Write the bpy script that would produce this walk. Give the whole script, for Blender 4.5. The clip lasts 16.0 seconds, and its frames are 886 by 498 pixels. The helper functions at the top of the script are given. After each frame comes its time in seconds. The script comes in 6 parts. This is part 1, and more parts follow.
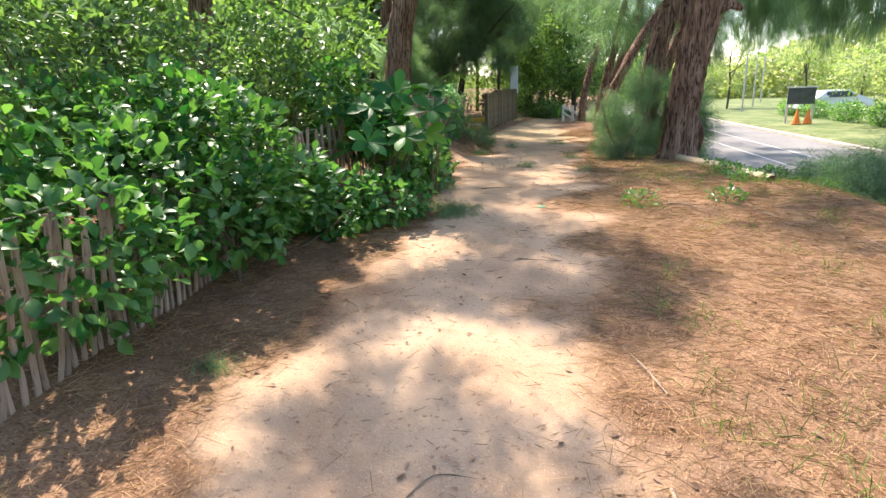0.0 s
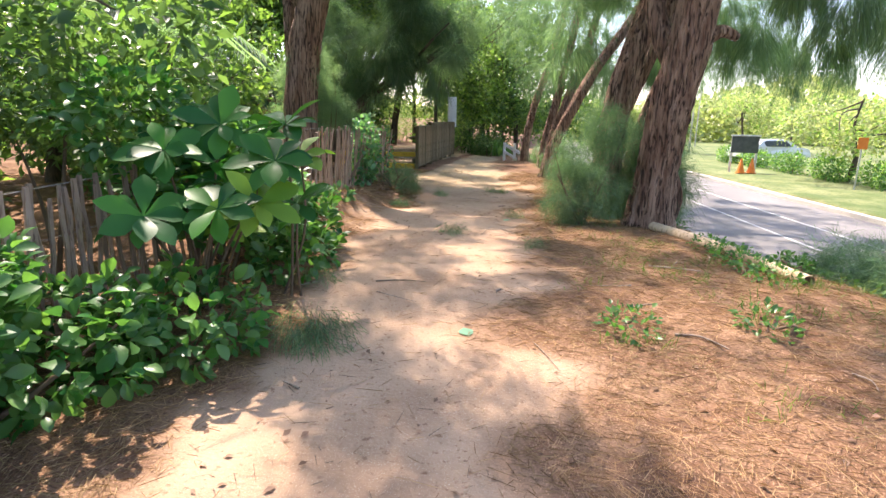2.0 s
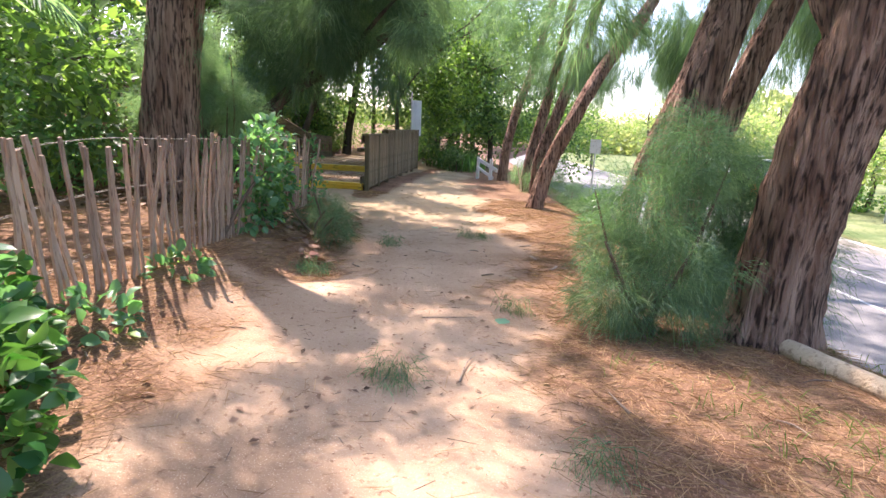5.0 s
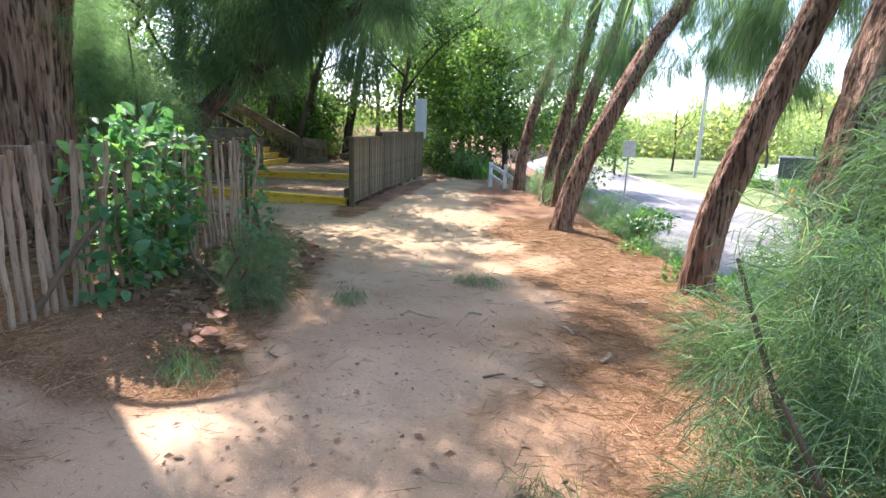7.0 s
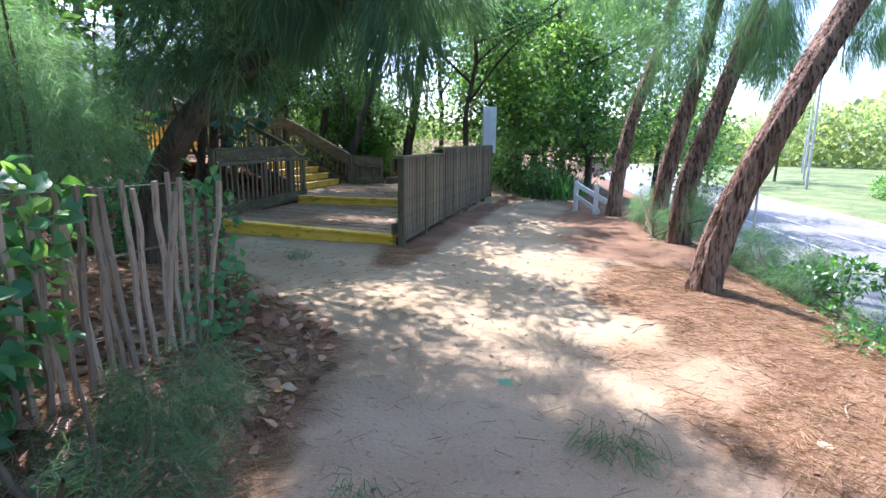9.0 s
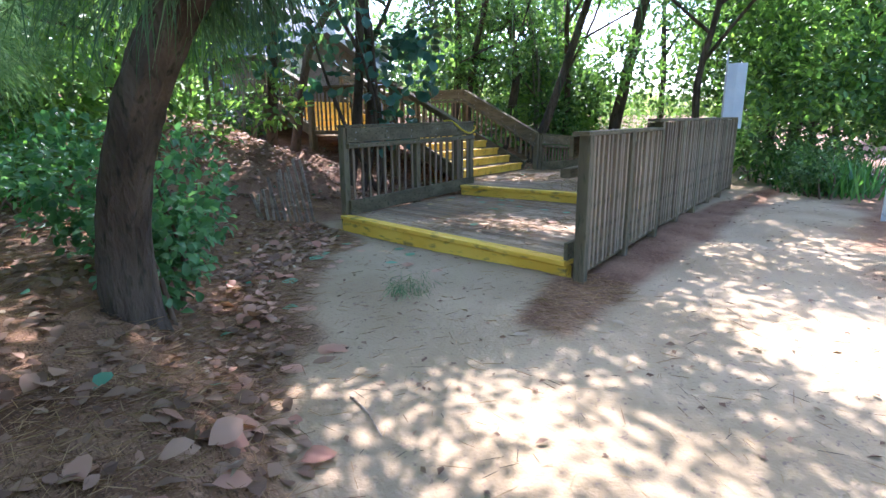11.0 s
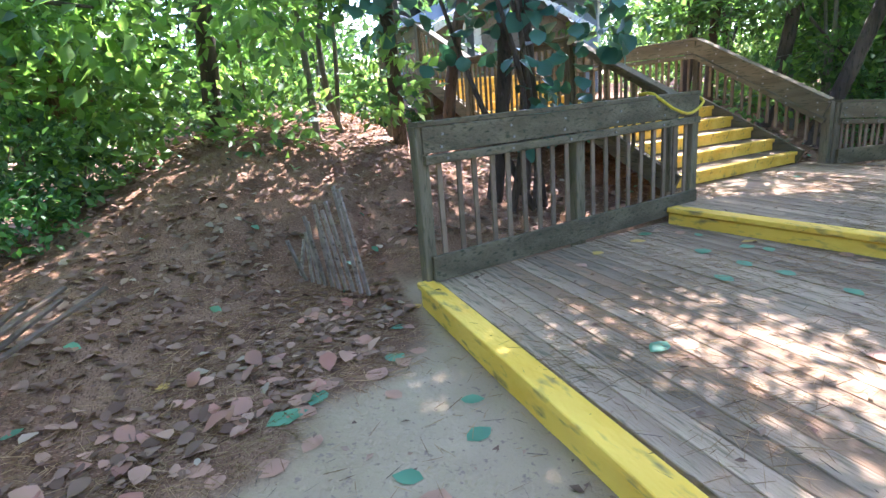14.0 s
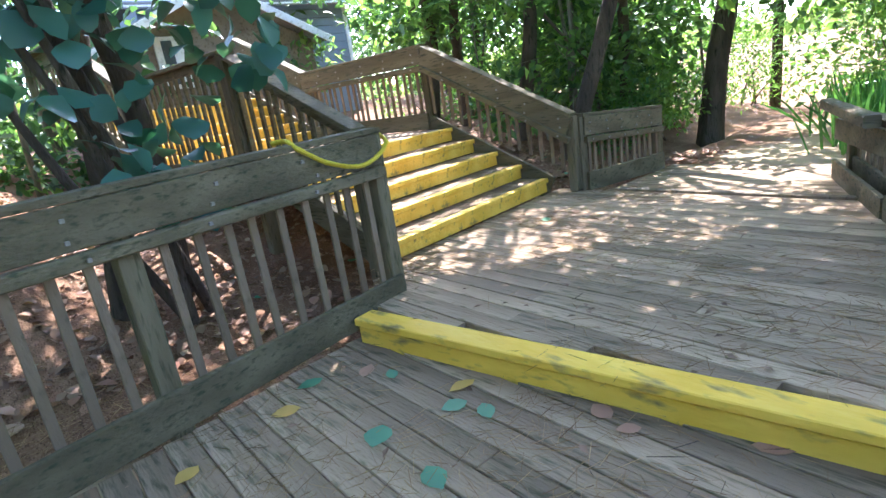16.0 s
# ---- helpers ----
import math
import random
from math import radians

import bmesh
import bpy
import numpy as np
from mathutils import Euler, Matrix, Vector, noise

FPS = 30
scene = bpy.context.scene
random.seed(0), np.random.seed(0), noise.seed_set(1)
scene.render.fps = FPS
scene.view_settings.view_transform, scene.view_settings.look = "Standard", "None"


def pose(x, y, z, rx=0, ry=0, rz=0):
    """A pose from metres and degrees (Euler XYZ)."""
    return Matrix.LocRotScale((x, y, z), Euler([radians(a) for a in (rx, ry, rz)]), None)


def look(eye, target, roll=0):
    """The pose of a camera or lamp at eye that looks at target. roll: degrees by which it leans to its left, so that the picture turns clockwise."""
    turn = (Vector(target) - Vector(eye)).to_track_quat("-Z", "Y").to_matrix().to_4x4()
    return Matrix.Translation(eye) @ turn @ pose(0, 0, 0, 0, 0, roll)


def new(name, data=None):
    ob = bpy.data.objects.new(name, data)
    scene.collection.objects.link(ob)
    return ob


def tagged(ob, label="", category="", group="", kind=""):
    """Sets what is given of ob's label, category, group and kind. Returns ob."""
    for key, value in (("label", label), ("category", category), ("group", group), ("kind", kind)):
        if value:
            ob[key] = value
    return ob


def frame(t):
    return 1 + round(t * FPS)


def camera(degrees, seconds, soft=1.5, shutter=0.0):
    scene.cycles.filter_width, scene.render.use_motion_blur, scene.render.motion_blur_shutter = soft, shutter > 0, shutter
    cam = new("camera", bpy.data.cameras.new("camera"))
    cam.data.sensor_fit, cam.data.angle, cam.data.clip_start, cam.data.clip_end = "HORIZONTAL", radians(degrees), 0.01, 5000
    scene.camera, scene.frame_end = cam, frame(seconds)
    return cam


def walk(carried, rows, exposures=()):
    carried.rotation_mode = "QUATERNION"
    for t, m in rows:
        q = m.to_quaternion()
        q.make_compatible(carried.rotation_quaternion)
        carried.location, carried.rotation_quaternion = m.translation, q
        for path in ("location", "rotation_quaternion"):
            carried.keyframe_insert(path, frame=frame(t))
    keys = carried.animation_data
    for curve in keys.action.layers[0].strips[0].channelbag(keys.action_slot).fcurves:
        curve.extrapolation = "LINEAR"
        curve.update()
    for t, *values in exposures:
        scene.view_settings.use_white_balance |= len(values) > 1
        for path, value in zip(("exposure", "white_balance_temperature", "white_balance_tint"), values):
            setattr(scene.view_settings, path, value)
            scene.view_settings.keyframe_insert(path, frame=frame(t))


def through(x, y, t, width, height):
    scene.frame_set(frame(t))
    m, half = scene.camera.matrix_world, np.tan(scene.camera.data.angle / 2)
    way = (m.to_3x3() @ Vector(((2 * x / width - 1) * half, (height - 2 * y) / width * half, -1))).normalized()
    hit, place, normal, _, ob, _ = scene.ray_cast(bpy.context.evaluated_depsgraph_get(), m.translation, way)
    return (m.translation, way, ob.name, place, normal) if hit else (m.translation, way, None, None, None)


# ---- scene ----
cam = camera(78.5, 16.0)
METRES, EYE, TILT, LEAN, TURN = 22.0, 1.55, 0.0, 0.0, 23.6
PATH = [
    (0, (0.003, 0.001, 1.434), (-0.799, 1.747, 0.876), -2.2),
    (0.5, (-0.203, 0.766, 1.454), (-0.996, 2.517, 0.902), -2.0),
    (1, (-0.352, 1.449, 1.458), (-1.11, 3.224, 0.933), -0.8),
    (1.5, (-0.45, 2.193, 1.487), (-1.141, 4.004, 0.992), -0.1),
    (2, (-0.643, 2.945, 1.51), (-1.249, 4.794, 1.046), 0.9),
    (2.5, (-0.83, 3.668, 1.505), (-1.361, 5.542, 1.052), 2.0),
    (3, (-1.014, 4.281, 1.54), (-1.507, 6.166, 1.088), 2.0),
    (3.5, (-1.245, 4.945, 1.532), (-1.72, 6.835, 1.082), 1.8),
    (4, (-1.466, 5.57, 1.573), (-1.928, 7.466, 1.135), 3.1),
    (4.2, (-1.555, 5.81, 1.573), (-2.022, 7.704, 1.134), 3.1),
    (6.3, (-1.846, 8.409, 1.442), (-2.375, 10.291, 1.023), 1.9),
    (6.5, (-1.916, 8.633, 1.468), (-2.455, 10.513, 1.05), 1.9),
    (7, (-2.088, 9.26, 1.495), (-2.634, 11.136, 1.068), 2.1),
    (7.5, (-2.337, 9.892, 1.484), (-2.89, 11.765, 1.054), 2.1),
    (8, (-2.528, 10.473, 1.51), (-3.084, 12.347, 1.089), 2.3),
    (8.5, (-2.731, 11.066, 1.545), (-3.38, 12.913, 1.135), 1.7),
    (9, (-3.018, 11.732, 1.545), (-3.796, 13.532, 1.152), 0.6),
    (9.5, (-3.304, 12.39, 1.515), (-4.247, 14.107, 1.111), 0.1),
    (10, (-3.591, 13.013, 1.474), (-4.681, 14.631, 1.035), 1.0),
    (10.2, (-3.714, 13.282, 1.423), (-4.866, 14.855, 0.976), 1.1),
    (12.3, (-5.065, 16.2, 1.46), (-6.713, 17.239, 1.007), -4.3),
    (12.5, (-5.188, 16.355, 1.502), (-6.866, 17.345, 1.049), -4.4),
    (13, (-5.53, 16.71, 1.555), (-7.287, 17.543, 1.087), -4.1),
    (13.5, (-5.9, 17.15, 1.546), (-7.763, 17.723, 1.098), -5.6),
    (14, (-6.54, 17.5, 1.494), (-8.354, 18.157, 0.973), -4.8),
    (14.5, (-7.009, 18.194, 1.485), (-8.664, 19.157, 0.907), -6.6),
    (15, (-7.364, 18.888, 1.57), (-8.924, 19.997, 0.99), -7.4),
    (15.5, (-7.649, 19.431, 1.571), (-9.136, 20.639, 0.995), -7.7),
    (16, (-7.885, 19.928, 1.548), (-9.395, 21.116, 0.996), -8.9),
]
EXPOSURES = [(0.0, 1.88, 6900, 15), (1.0, 2.03, 7000, 18), (2.5, 2.0, 6900, 24), (3.0, 1.95, 7000, 25), (4.0, 2.12, 6800, 29), (6.5, 2.22, 6300, 24), (7.5, 2.17, 5950, 20), (8.5, 2.15, 5450, 21), (10.0, 2.34, 5400, 22), (12.5, 3.35, 5550, 28), (13.5, 3.5, 5600, 28), (14.5, 3.3, 5550, 25), (16.0, 3.34, 5550, 21)]
walk(cam, [(t, look(eye, target, roll)) for t, eye, target, roll in PATH], EXPOSURES)

# ---- world and sun ----
SUN_YAW, SUN_UP = 45.0, 54.0          # degrees left of +y, degrees above the horizon
world = bpy.data.worlds.new("sky")
scene.world = world
world.use_nodes = True
wn = world.node_tree
sky = wn.nodes.new("ShaderNodeTexSky")
sky.sky_type, sky.sun_disc = "NISHITA", False
sky.sun_elevation, sky.sun_rotation = radians(SUN_UP), radians(-SUN_YAW)
sky.air_density, sky.dust_density = 1.0, 1.2
wn.links.new(sky.outputs[0], wn.nodes["Background"].inputs[0])
wn.nodes["Background"].inputs[1].default_value = 0.15
sun = new("sun", bpy.data.lights.new("sun", "SUN"))
sun.data.energy, sun.data.angle, sun.data.color = 3.4, radians(0.55), (1.0, 0.93, 0.82)
sun_way = Vector((-math.sin(radians(SUN_YAW)) * math.cos(radians(SUN_UP)), math.cos(radians(SUN_YAW)) * math.cos(radians(SUN_UP)), math.sin(radians(SUN_UP))))
sun.matrix_world = look(sun_way * 60, (0, 0, 0))

rng = np.random.default_rng(7)


# ---- materials ----
def ramp_mix(nt, fac, a, b):
    m = nt.nodes.new("ShaderNodeMix")
    m.data_type = "RGBA"
    nt.links.new(fac, m.inputs[0])
    for sock, v in ((m.inputs[6], a), (m.inputs[7], b)):
        if isinstance(v, tuple):
            sock.default_value = (*v, 1)
        else:
            nt.links.new(v, sock)
    return m.outputs[2]


def noise_fac(nt, coords, scale, detail=4, lo=0.35, hi=0.65, stretch=None):
    n = nt.nodes.new("ShaderNodeTexNoise")
    n.inputs["Scale"].default_value, n.inputs["Detail"].default_value = scale, detail
    if stretch:
        mp = nt.nodes.new("ShaderNodeMapping")
        mp.inputs["Scale"].default_value = stretch
        nt.links.new(coords, mp.inputs[0])
        coords = mp.outputs[0]
    nt.links.new(coords, n.inputs["Vector"])
    r = nt.nodes.new("ShaderNodeMapRange")
    r.inputs[1].default_value, r.inputs[2].default_value = lo, hi
    nt.links.new(n.outputs[0], r.inputs[0])
    return r.outputs[0]


def material(name, a, b, c=None, scale=6.0, fine=60.0, rough=0.8, bump=0.3, stretch=None, vary=0.0, coords="Object", specular=0.3, bump_dist=0.01, c_amount=0.62):
    """Two colours in large patches, a third in fine grain, bump from the grain, and a shift of brightness from piece to piece."""
    mat = bpy.data.materials.new(name)
    mat.use_nodes = True
    nt = mat.node_tree
    bsdf = nt.nodes["Principled BSDF"]
    tc = nt.nodes.new("ShaderNodeTexCoord").outputs[coords]
    col = ramp_mix(nt, noise_fac(nt, tc, scale, stretch=stretch), a, b)
    grain = noise_fac(nt, tc, fine, 6, 0.3, 0.7, stretch)
    if c:
        spots = noise_fac(nt, tc, fine * 0.6, 5, c_amount - 0.08, c_amount + 0.08, stretch)
        col = ramp_mix(nt, spots, col, c)
    if vary:
        inf = nt.nodes.new("ShaderNodeObjectInfo").outputs["Random"]
        hs = nt.nodes.new("ShaderNodeHueSaturation")
        mr = nt.nodes.new("ShaderNodeMapRange")
        mr.inputs[3].default_value, mr.inputs[4].default_value = 1 - vary, 1 + vary
        nt.links.new(inf, mr.inputs[0])
        nt.links.new(mr.outputs[0], hs.inputs["Value"])
        nt.links.new(col, hs.inputs["Color"])
        col = hs.outputs[0]
    nt.links.new(col, bsdf.inputs["Base Color"])
    bsdf.inputs["Roughness"].default_value = rough
    bsdf.inputs["Specular IOR Level"].default_value = specular
    if bump:
        bp = nt.nodes.new("ShaderNodeBump")
        bp.inputs["Strength"].default_value, bp.inputs["Distance"].default_value = bump, bump_dist
        nt.links.new(grain, bp.inputs["Height"])
        nt.links.new(bp.outputs[0], bsdf.inputs["Normal"])
    return mat


def leaf_material(name, a, b, rough=0.45, through=0.35, sheen=0.4):
    """A leaf: each one has its own green, and lets some light through."""
    mat = bpy.data.materials.new(name)
    mat.use_nodes = True
    nt = mat.node_tree
    bsdf = nt.nodes["Principled BSDF"]
    rnd = nt.nodes.new("ShaderNodeNewGeometry").outputs["Random Per Island"]
    col = ramp_mix(nt, rnd, a, b)
    tc = nt.nodes.new("ShaderNodeTexCoord").outputs["Object"]
    dark = ramp_mix(nt, noise_fac(nt, tc, 1.3, 3), (0.75, 0.8, 0.7), (1.15, 1.12, 1.0))
    mul = nt.nodes.new("ShaderNodeMix")
    mul.data_type, mul.blend_type = "RGBA", "MULTIPLY"
    mul.inputs[0].default_value = 1
    nt.links.new(col, mul.inputs[6])
    nt.links.new(dark, mul.inputs[7])
    nt.links.new(mul.outputs[2], bsdf.inputs["Base Color"])
    bsdf.inputs["Roughness"].default_value = rough
    bsdf.inputs["Specular IOR Level"].default_value = sheen
    tr = nt.nodes.new("ShaderNodeBsdfTranslucent")
    bright = nt.nodes.new("ShaderNodeMix")
    bright.data_type, bright.blend_type = "RGBA", "MULTIPLY"
    bright.inputs[0].default_value = 1
    bright.inputs[7].default_value = (1.5, 1.6, 0.8, 1)
    nt.links.new(mul.outputs[2], bright.inputs[6])
    nt.links.new(bright.outputs[2], tr.inputs[0])
    mix = nt.nodes.new("ShaderNodeMixShader")
    mix.inputs[0].default_value = through
    nt.links.new(bsdf.outputs[0], mix.inputs[1])
    nt.links.new(tr.outputs[0], mix.inputs[2])
    nt.links.new(mix.outputs[0], nt.nodes["Material Output"].inputs[0])
    return mat


M_WOOD = material("weathered_wood", (0.19, 0.143, 0.09), (0.31, 0.24, 0.158), (0.10, 0.092, 0.055), 3, 40, 0.85, 0.5, (2, 2, 0.4), 0.26)
M_POST = material("weathered_post_wood", (0.11, 0.09, 0.05), (0.20, 0.163, 0.095), (0.055, 0.058, 0.028), 2.5, 30, 0.85, 0.5, (2.5, 2.5, 0.35), 0.15)
M_WOODX = material("weathered_rail_wood", (0.095, 0.077, 0.041), (0.172, 0.14, 0.08), (0.05, 0.052, 0.025), 2.5, 30, 0.85, 0.5, (0.35, 1.0, 2.5), 0.12)
M_BALUSTER = material("brown_baluster_wood", (0.15, 0.106, 0.065), (0.26, 0.188, 0.12), (0.085, 0.073, 0.04), 3, 40, 0.85, 0.5, (1, 1, 0.4), 0.25)
M_PLANK = material("deck_plank_wood", (0.265, 0.184, 0.112), (0.41, 0.298, 0.19), (0.13, 0.11, 0.058), 2, 35, 0.9, 0.6, (0.25, 2.2, 1), 0.3)
M_NEWPLANK = material("newer_deck_plank_wood", (0.26, 0.16, 0.09), (0.33, 0.21, 0.12), (0.15, 0.12, 0.07), 2, 35, 0.85, 0.5, (0.25, 2.2, 1), 0.1)
M_YELLOW = material("worn_yellow_paint", (0.76, 0.46, 0.045), (0.86, 0.57, 0.085), (0.24, 0.17, 0.06), 3, 16, 0.6, 0.4, (0.5, 1.5, 1.5), 0.05, c_amount=0.645)
M_PICKET = material("grey_brown_picket_wood", (0.29, 0.205, 0.15), (0.45, 0.34, 0.255), (0.17, 0.11, 0.08), 4, 40, 0.9, 0.6, (2, 2, 0.35), 0.3)
M_BARK = material("casuarina_bark", (0.235, 0.125, 0.08), (0.50, 0.325, 0.23), (0.06, 0.034, 0.024), 3.0, 16, 0.95, 1.0, (3.6, 3.6, 0.35), 0.1, bump_dist=0.05, c_amount=0.55)
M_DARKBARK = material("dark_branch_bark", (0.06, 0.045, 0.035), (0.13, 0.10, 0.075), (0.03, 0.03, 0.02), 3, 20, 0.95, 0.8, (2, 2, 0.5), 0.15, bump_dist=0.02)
M_ASPHALT = material("road_asphalt", (0.16, 0.155, 0.15), (0.21, 0.20, 0.19), (0.10, 0.10, 0.10), 0.6, 60, 0.9, 0.4)
M_LINE = material("road_line_paint", (0.36, 0.36, 0.34), (0.50, 0.49, 0.46), (0.24, 0.235, 0.22), 3, 30, 0.7, 0.2)
M_KERB = material("pale_kerb_concrete", (0.42, 0.40, 0.36), (0.52, 0.50, 0.45), (0.3, 0.28, 0.25), 2, 40, 0.9, 0.3)
M_WHITE = material("white_paint", (0.72, 0.72, 0.70), (0.80, 0.80, 0.78), (0.5, 0.48, 0.44), 4, 30, 0.6, 0.15)
M_SIDING = material("blue_grey_siding", (0.19, 0.24, 0.30), (0.24, 0.29, 0.36), None, 1.5, 30, 0.7, 0.2)
M_ROOF = material("grey_roof_shingles", (0.20, 0.20, 0.21), (0.28, 0.28, 0.29), (0.12, 0.12, 0.12), 3, 20, 0.9, 0.5)
M_METAL = material("galvanised_metal", (0.45, 0.46, 0.47), (0.55, 0.55, 0.56), None, 5, 60, 0.45, 0.1)
M_METAL.node_tree.nodes["Principled BSDF"].inputs["Metallic"].default_value = 0.6
M_BOLT = material("dull_bolt_metal", (0.2, 0.18, 0.15), (0.32, 0.29, 0.25), (0.12, 0.08, 0.05), 30, 120, 0.55, 0.2)
M_DARK = material("dark_sign_face", (0.05, 0.06, 0.06), (0.08, 0.09, 0.09), None, 5, 60, 0.5, 0.1)
M_ORANGE = material("orange_plastic", (0.75, 0.18, 0.03), (0.8, 0.24, 0.05), None, 5, 60, 0.5, 0.1)
M_ROPE = material("yellow_rope", (0.70, 0.55, 0.03), (0.78, 0.62, 0.06), (0.4, 0.3, 0.03), 30, 200, 0.7, 0.6)
M_NEEDLE = leaf_material("dry_needles", (0.15, 0.078, 0.04), (0.45, 0.295, 0.175), 0.8, 0.1, 0.15)
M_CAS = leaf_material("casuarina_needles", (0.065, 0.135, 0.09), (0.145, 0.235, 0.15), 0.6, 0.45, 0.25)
# copies of M_CAS: sunlight put into M_CASL's colour, shade into M_CASD's
M_CASL = leaf_material("sunlit_tone_needles", (0.12, 0.23, 0.165), (0.25, 0.37, 0.28), 0.6, 0.55, 0.25)
M_CASD = leaf_material("shade_tone_needles", (0.058, 0.118, 0.082), (0.13, 0.205, 0.14), 0.65, 0.45, 0.2)
M_HEDGE = leaf_material("hedge_leaves", (0.036, 0.122, 0.04), (0.125, 0.27, 0.075), 0.36, 0.42, 0.45)
# light put into leaf colour: M_LIME sunlit, M_WOODS between, M_SHADE shaded
M_LIME = leaf_material("sunlit_tone_leaves", (0.11, 0.23, 0.06), (0.25, 0.38, 0.12), 0.45, 0.5, 0.4)
M_BIG = leaf_material("big_glossy_leaves", (0.011, 0.085, 0.028), (0.055, 0.20, 0.036), 0.45, 0.35, 0.18)
M_YOUNG = leaf_material("young_big_leaves", (0.12, 0.27, 0.035), (0.22, 0.37, 0.06), 0.5, 0.42, 0.18)
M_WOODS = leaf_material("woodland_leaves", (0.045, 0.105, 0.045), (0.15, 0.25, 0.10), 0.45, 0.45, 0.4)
M_SHADE = leaf_material("shade_tone_leaves", (0.028, 0.07, 0.03), (0.085, 0.16, 0.06), 0.5, 0.4, 0.35)
M_GRAPE = leaf_material("sea_grape_leaves", (0.02, 0.08, 0.068), (0.075, 0.18, 0.155), 0.38, 0.25, 0.45)
M_VINE = leaf_material("vine_leaves", (0.06, 0.18, 0.10), (0.17, 0.34, 0.18), 0.4, 0.45, 0.5)
# far foliage: haze and bright sun are put into this pale colour
M_FARLEAF = leaf_material("haze_tone_leaves", (0.25, 0.30, 0.16), (0.40, 0.43, 0.27), 0.5, 0.5, 0.3)
M_GRASS = leaf_material("grass_blades", (0.07, 0.13, 0.03), (0.19, 0.25, 0.08), 0.6, 0.35, 0.2)
M_FALLEN = leaf_material("fallen_leaves_brown", (0.12, 0.068, 0.05), (0.36, 0.225, 0.17), 0.75, 0.1, 0.2)
M_PINK = leaf_material("fallen_leaves_pink", (0.36, 0.155, 0.115), (0.51, 0.31, 0.235), 0.6, 0.15, 0.3)
M_FALLGREEN = leaf_material("fallen_leaves_green", (0.05, 0.20, 0.13), (0.16, 0.34, 0.22), 0.5, 0.2, 0.4)
M_FALLYELLOW = leaf_material("fallen_leaves_yellow", (0.55, 0.30, 0.04), (0.60, 0.42, 0.16), 0.6, 0.2, 0.3)
M_STEM = material("brown_stems", (0.10, 0.07, 0.045), (0.17, 0.12, 0.08), None, 4, 40, 0.9, 0.4)
M_STICK = material("pale_sticks", (0.20, 0.15, 0.11), (0.36, 0.29, 0.22), (0.1, 0.07, 0.05), 8, 60, 0.9, 0.5, None, 0.3)


# ---- mesh helpers ----
def mesh_of(name, verts, faces, mat, smooth=False, tris=None):
    """A mesh from points and equal-sized faces (arrays), or from lists of any size."""
    me = bpy.data.meshes.new(name)
    if isinstance(faces, np.ndarray):
        k = faces.shape[1]
        me.vertices.add(len(verts))
        me.vertices.foreach_set("co", np.asarray(verts, np.float32).ravel())
        me.loops.add(faces.size)
        me.loops.foreach_set("vertex_index", faces.astype(np.int32).ravel())
        me.polygons.add(len(faces))
        me.polygons.foreach_set("loop_start", np.arange(0, faces.size, k, dtype=np.int32))
        me.polygons.foreach_set("loop_total", np.full(len(faces), k, np.int32))
        me.update(calc_edges=True)
    else:
        me.from_pydata([tuple(v) for v in verts], [], faces)
        me.update()
    me.materials.append(mat)
    if smooth:
        me.polygons.foreach_set("use_smooth", np.ones(len(me.polygons), bool))
    return me


def part(name, me, parent=None, label="", m=None):
    ob = new(name, me)
    if parent is not None:
        ob.parent = parent
    if m is not None:
        ob.matrix_basis = m
    return tagged(ob, label) if label else ob


def thing(name, label, category, at=(0, 0, 0), group="", kind="", rz=0.0):
    ob = new(name)
    ob.empty_display_size = 0.2
    ob.matrix_basis = pose(*at, 0, 0, rz)
    return tagged(ob, label, category, group, kind)


def beam_mesh(name, p, q, w, h, mat, chamfer=0.12, up=(0, 0, 1), bow=0.0):
    """A chamfered bar from p to q, w wide across and h high."""
    p, q = Vector(p), Vector(q)
    d = (q - p).normalized()
    side = d.cross(Vector(up)).normalized()
    over = side.cross(d)
    c = min(w, h) * chamfer
    a, b = w / 2, h / 2
    ring = [(-a + c, -b), (a - c, -b), (a, -b + c), (a, b - c), (a - c, b), (-a + c, b), (-a, b - c), (-a, -b + c)]
    verts = []
    ends = [p, q] if not bow else [p, (p + q) / 2 + side * bow, q]
    for e in ends:
        verts += [e + side * u + over * v for u, v in ring]
    faces = []
    for s in range(len(ends) - 1):
        o = 8 * s
        faces += [(o + i, o + 8 + i, o + 8 + (i + 1) % 8, o + (i + 1) % 8) for i in range(8)]
    faces += [tuple(range(8)), tuple(range(8 * len(ends) - 1, 8 * len(ends) - 9, -1))]
    return mesh_of(name, verts, faces, mat)


def beam(name, p, q, w, h, mat, parent=None, label="", **kw):
    """A bar as an object whose own origin is at p, so that its grain runs with it."""
    p = Vector(p)
    me = beam_mesh(name, (0, 0, 0), Vector(q) - p, w, h, mat, **kw)
    ob = part(name, me, parent, label)
    base, up_one = Vector(), parent
    while up_one is not None:
        base, up_one = base + up_one.location, up_one.parent
    ob.location = p - base
    return ob


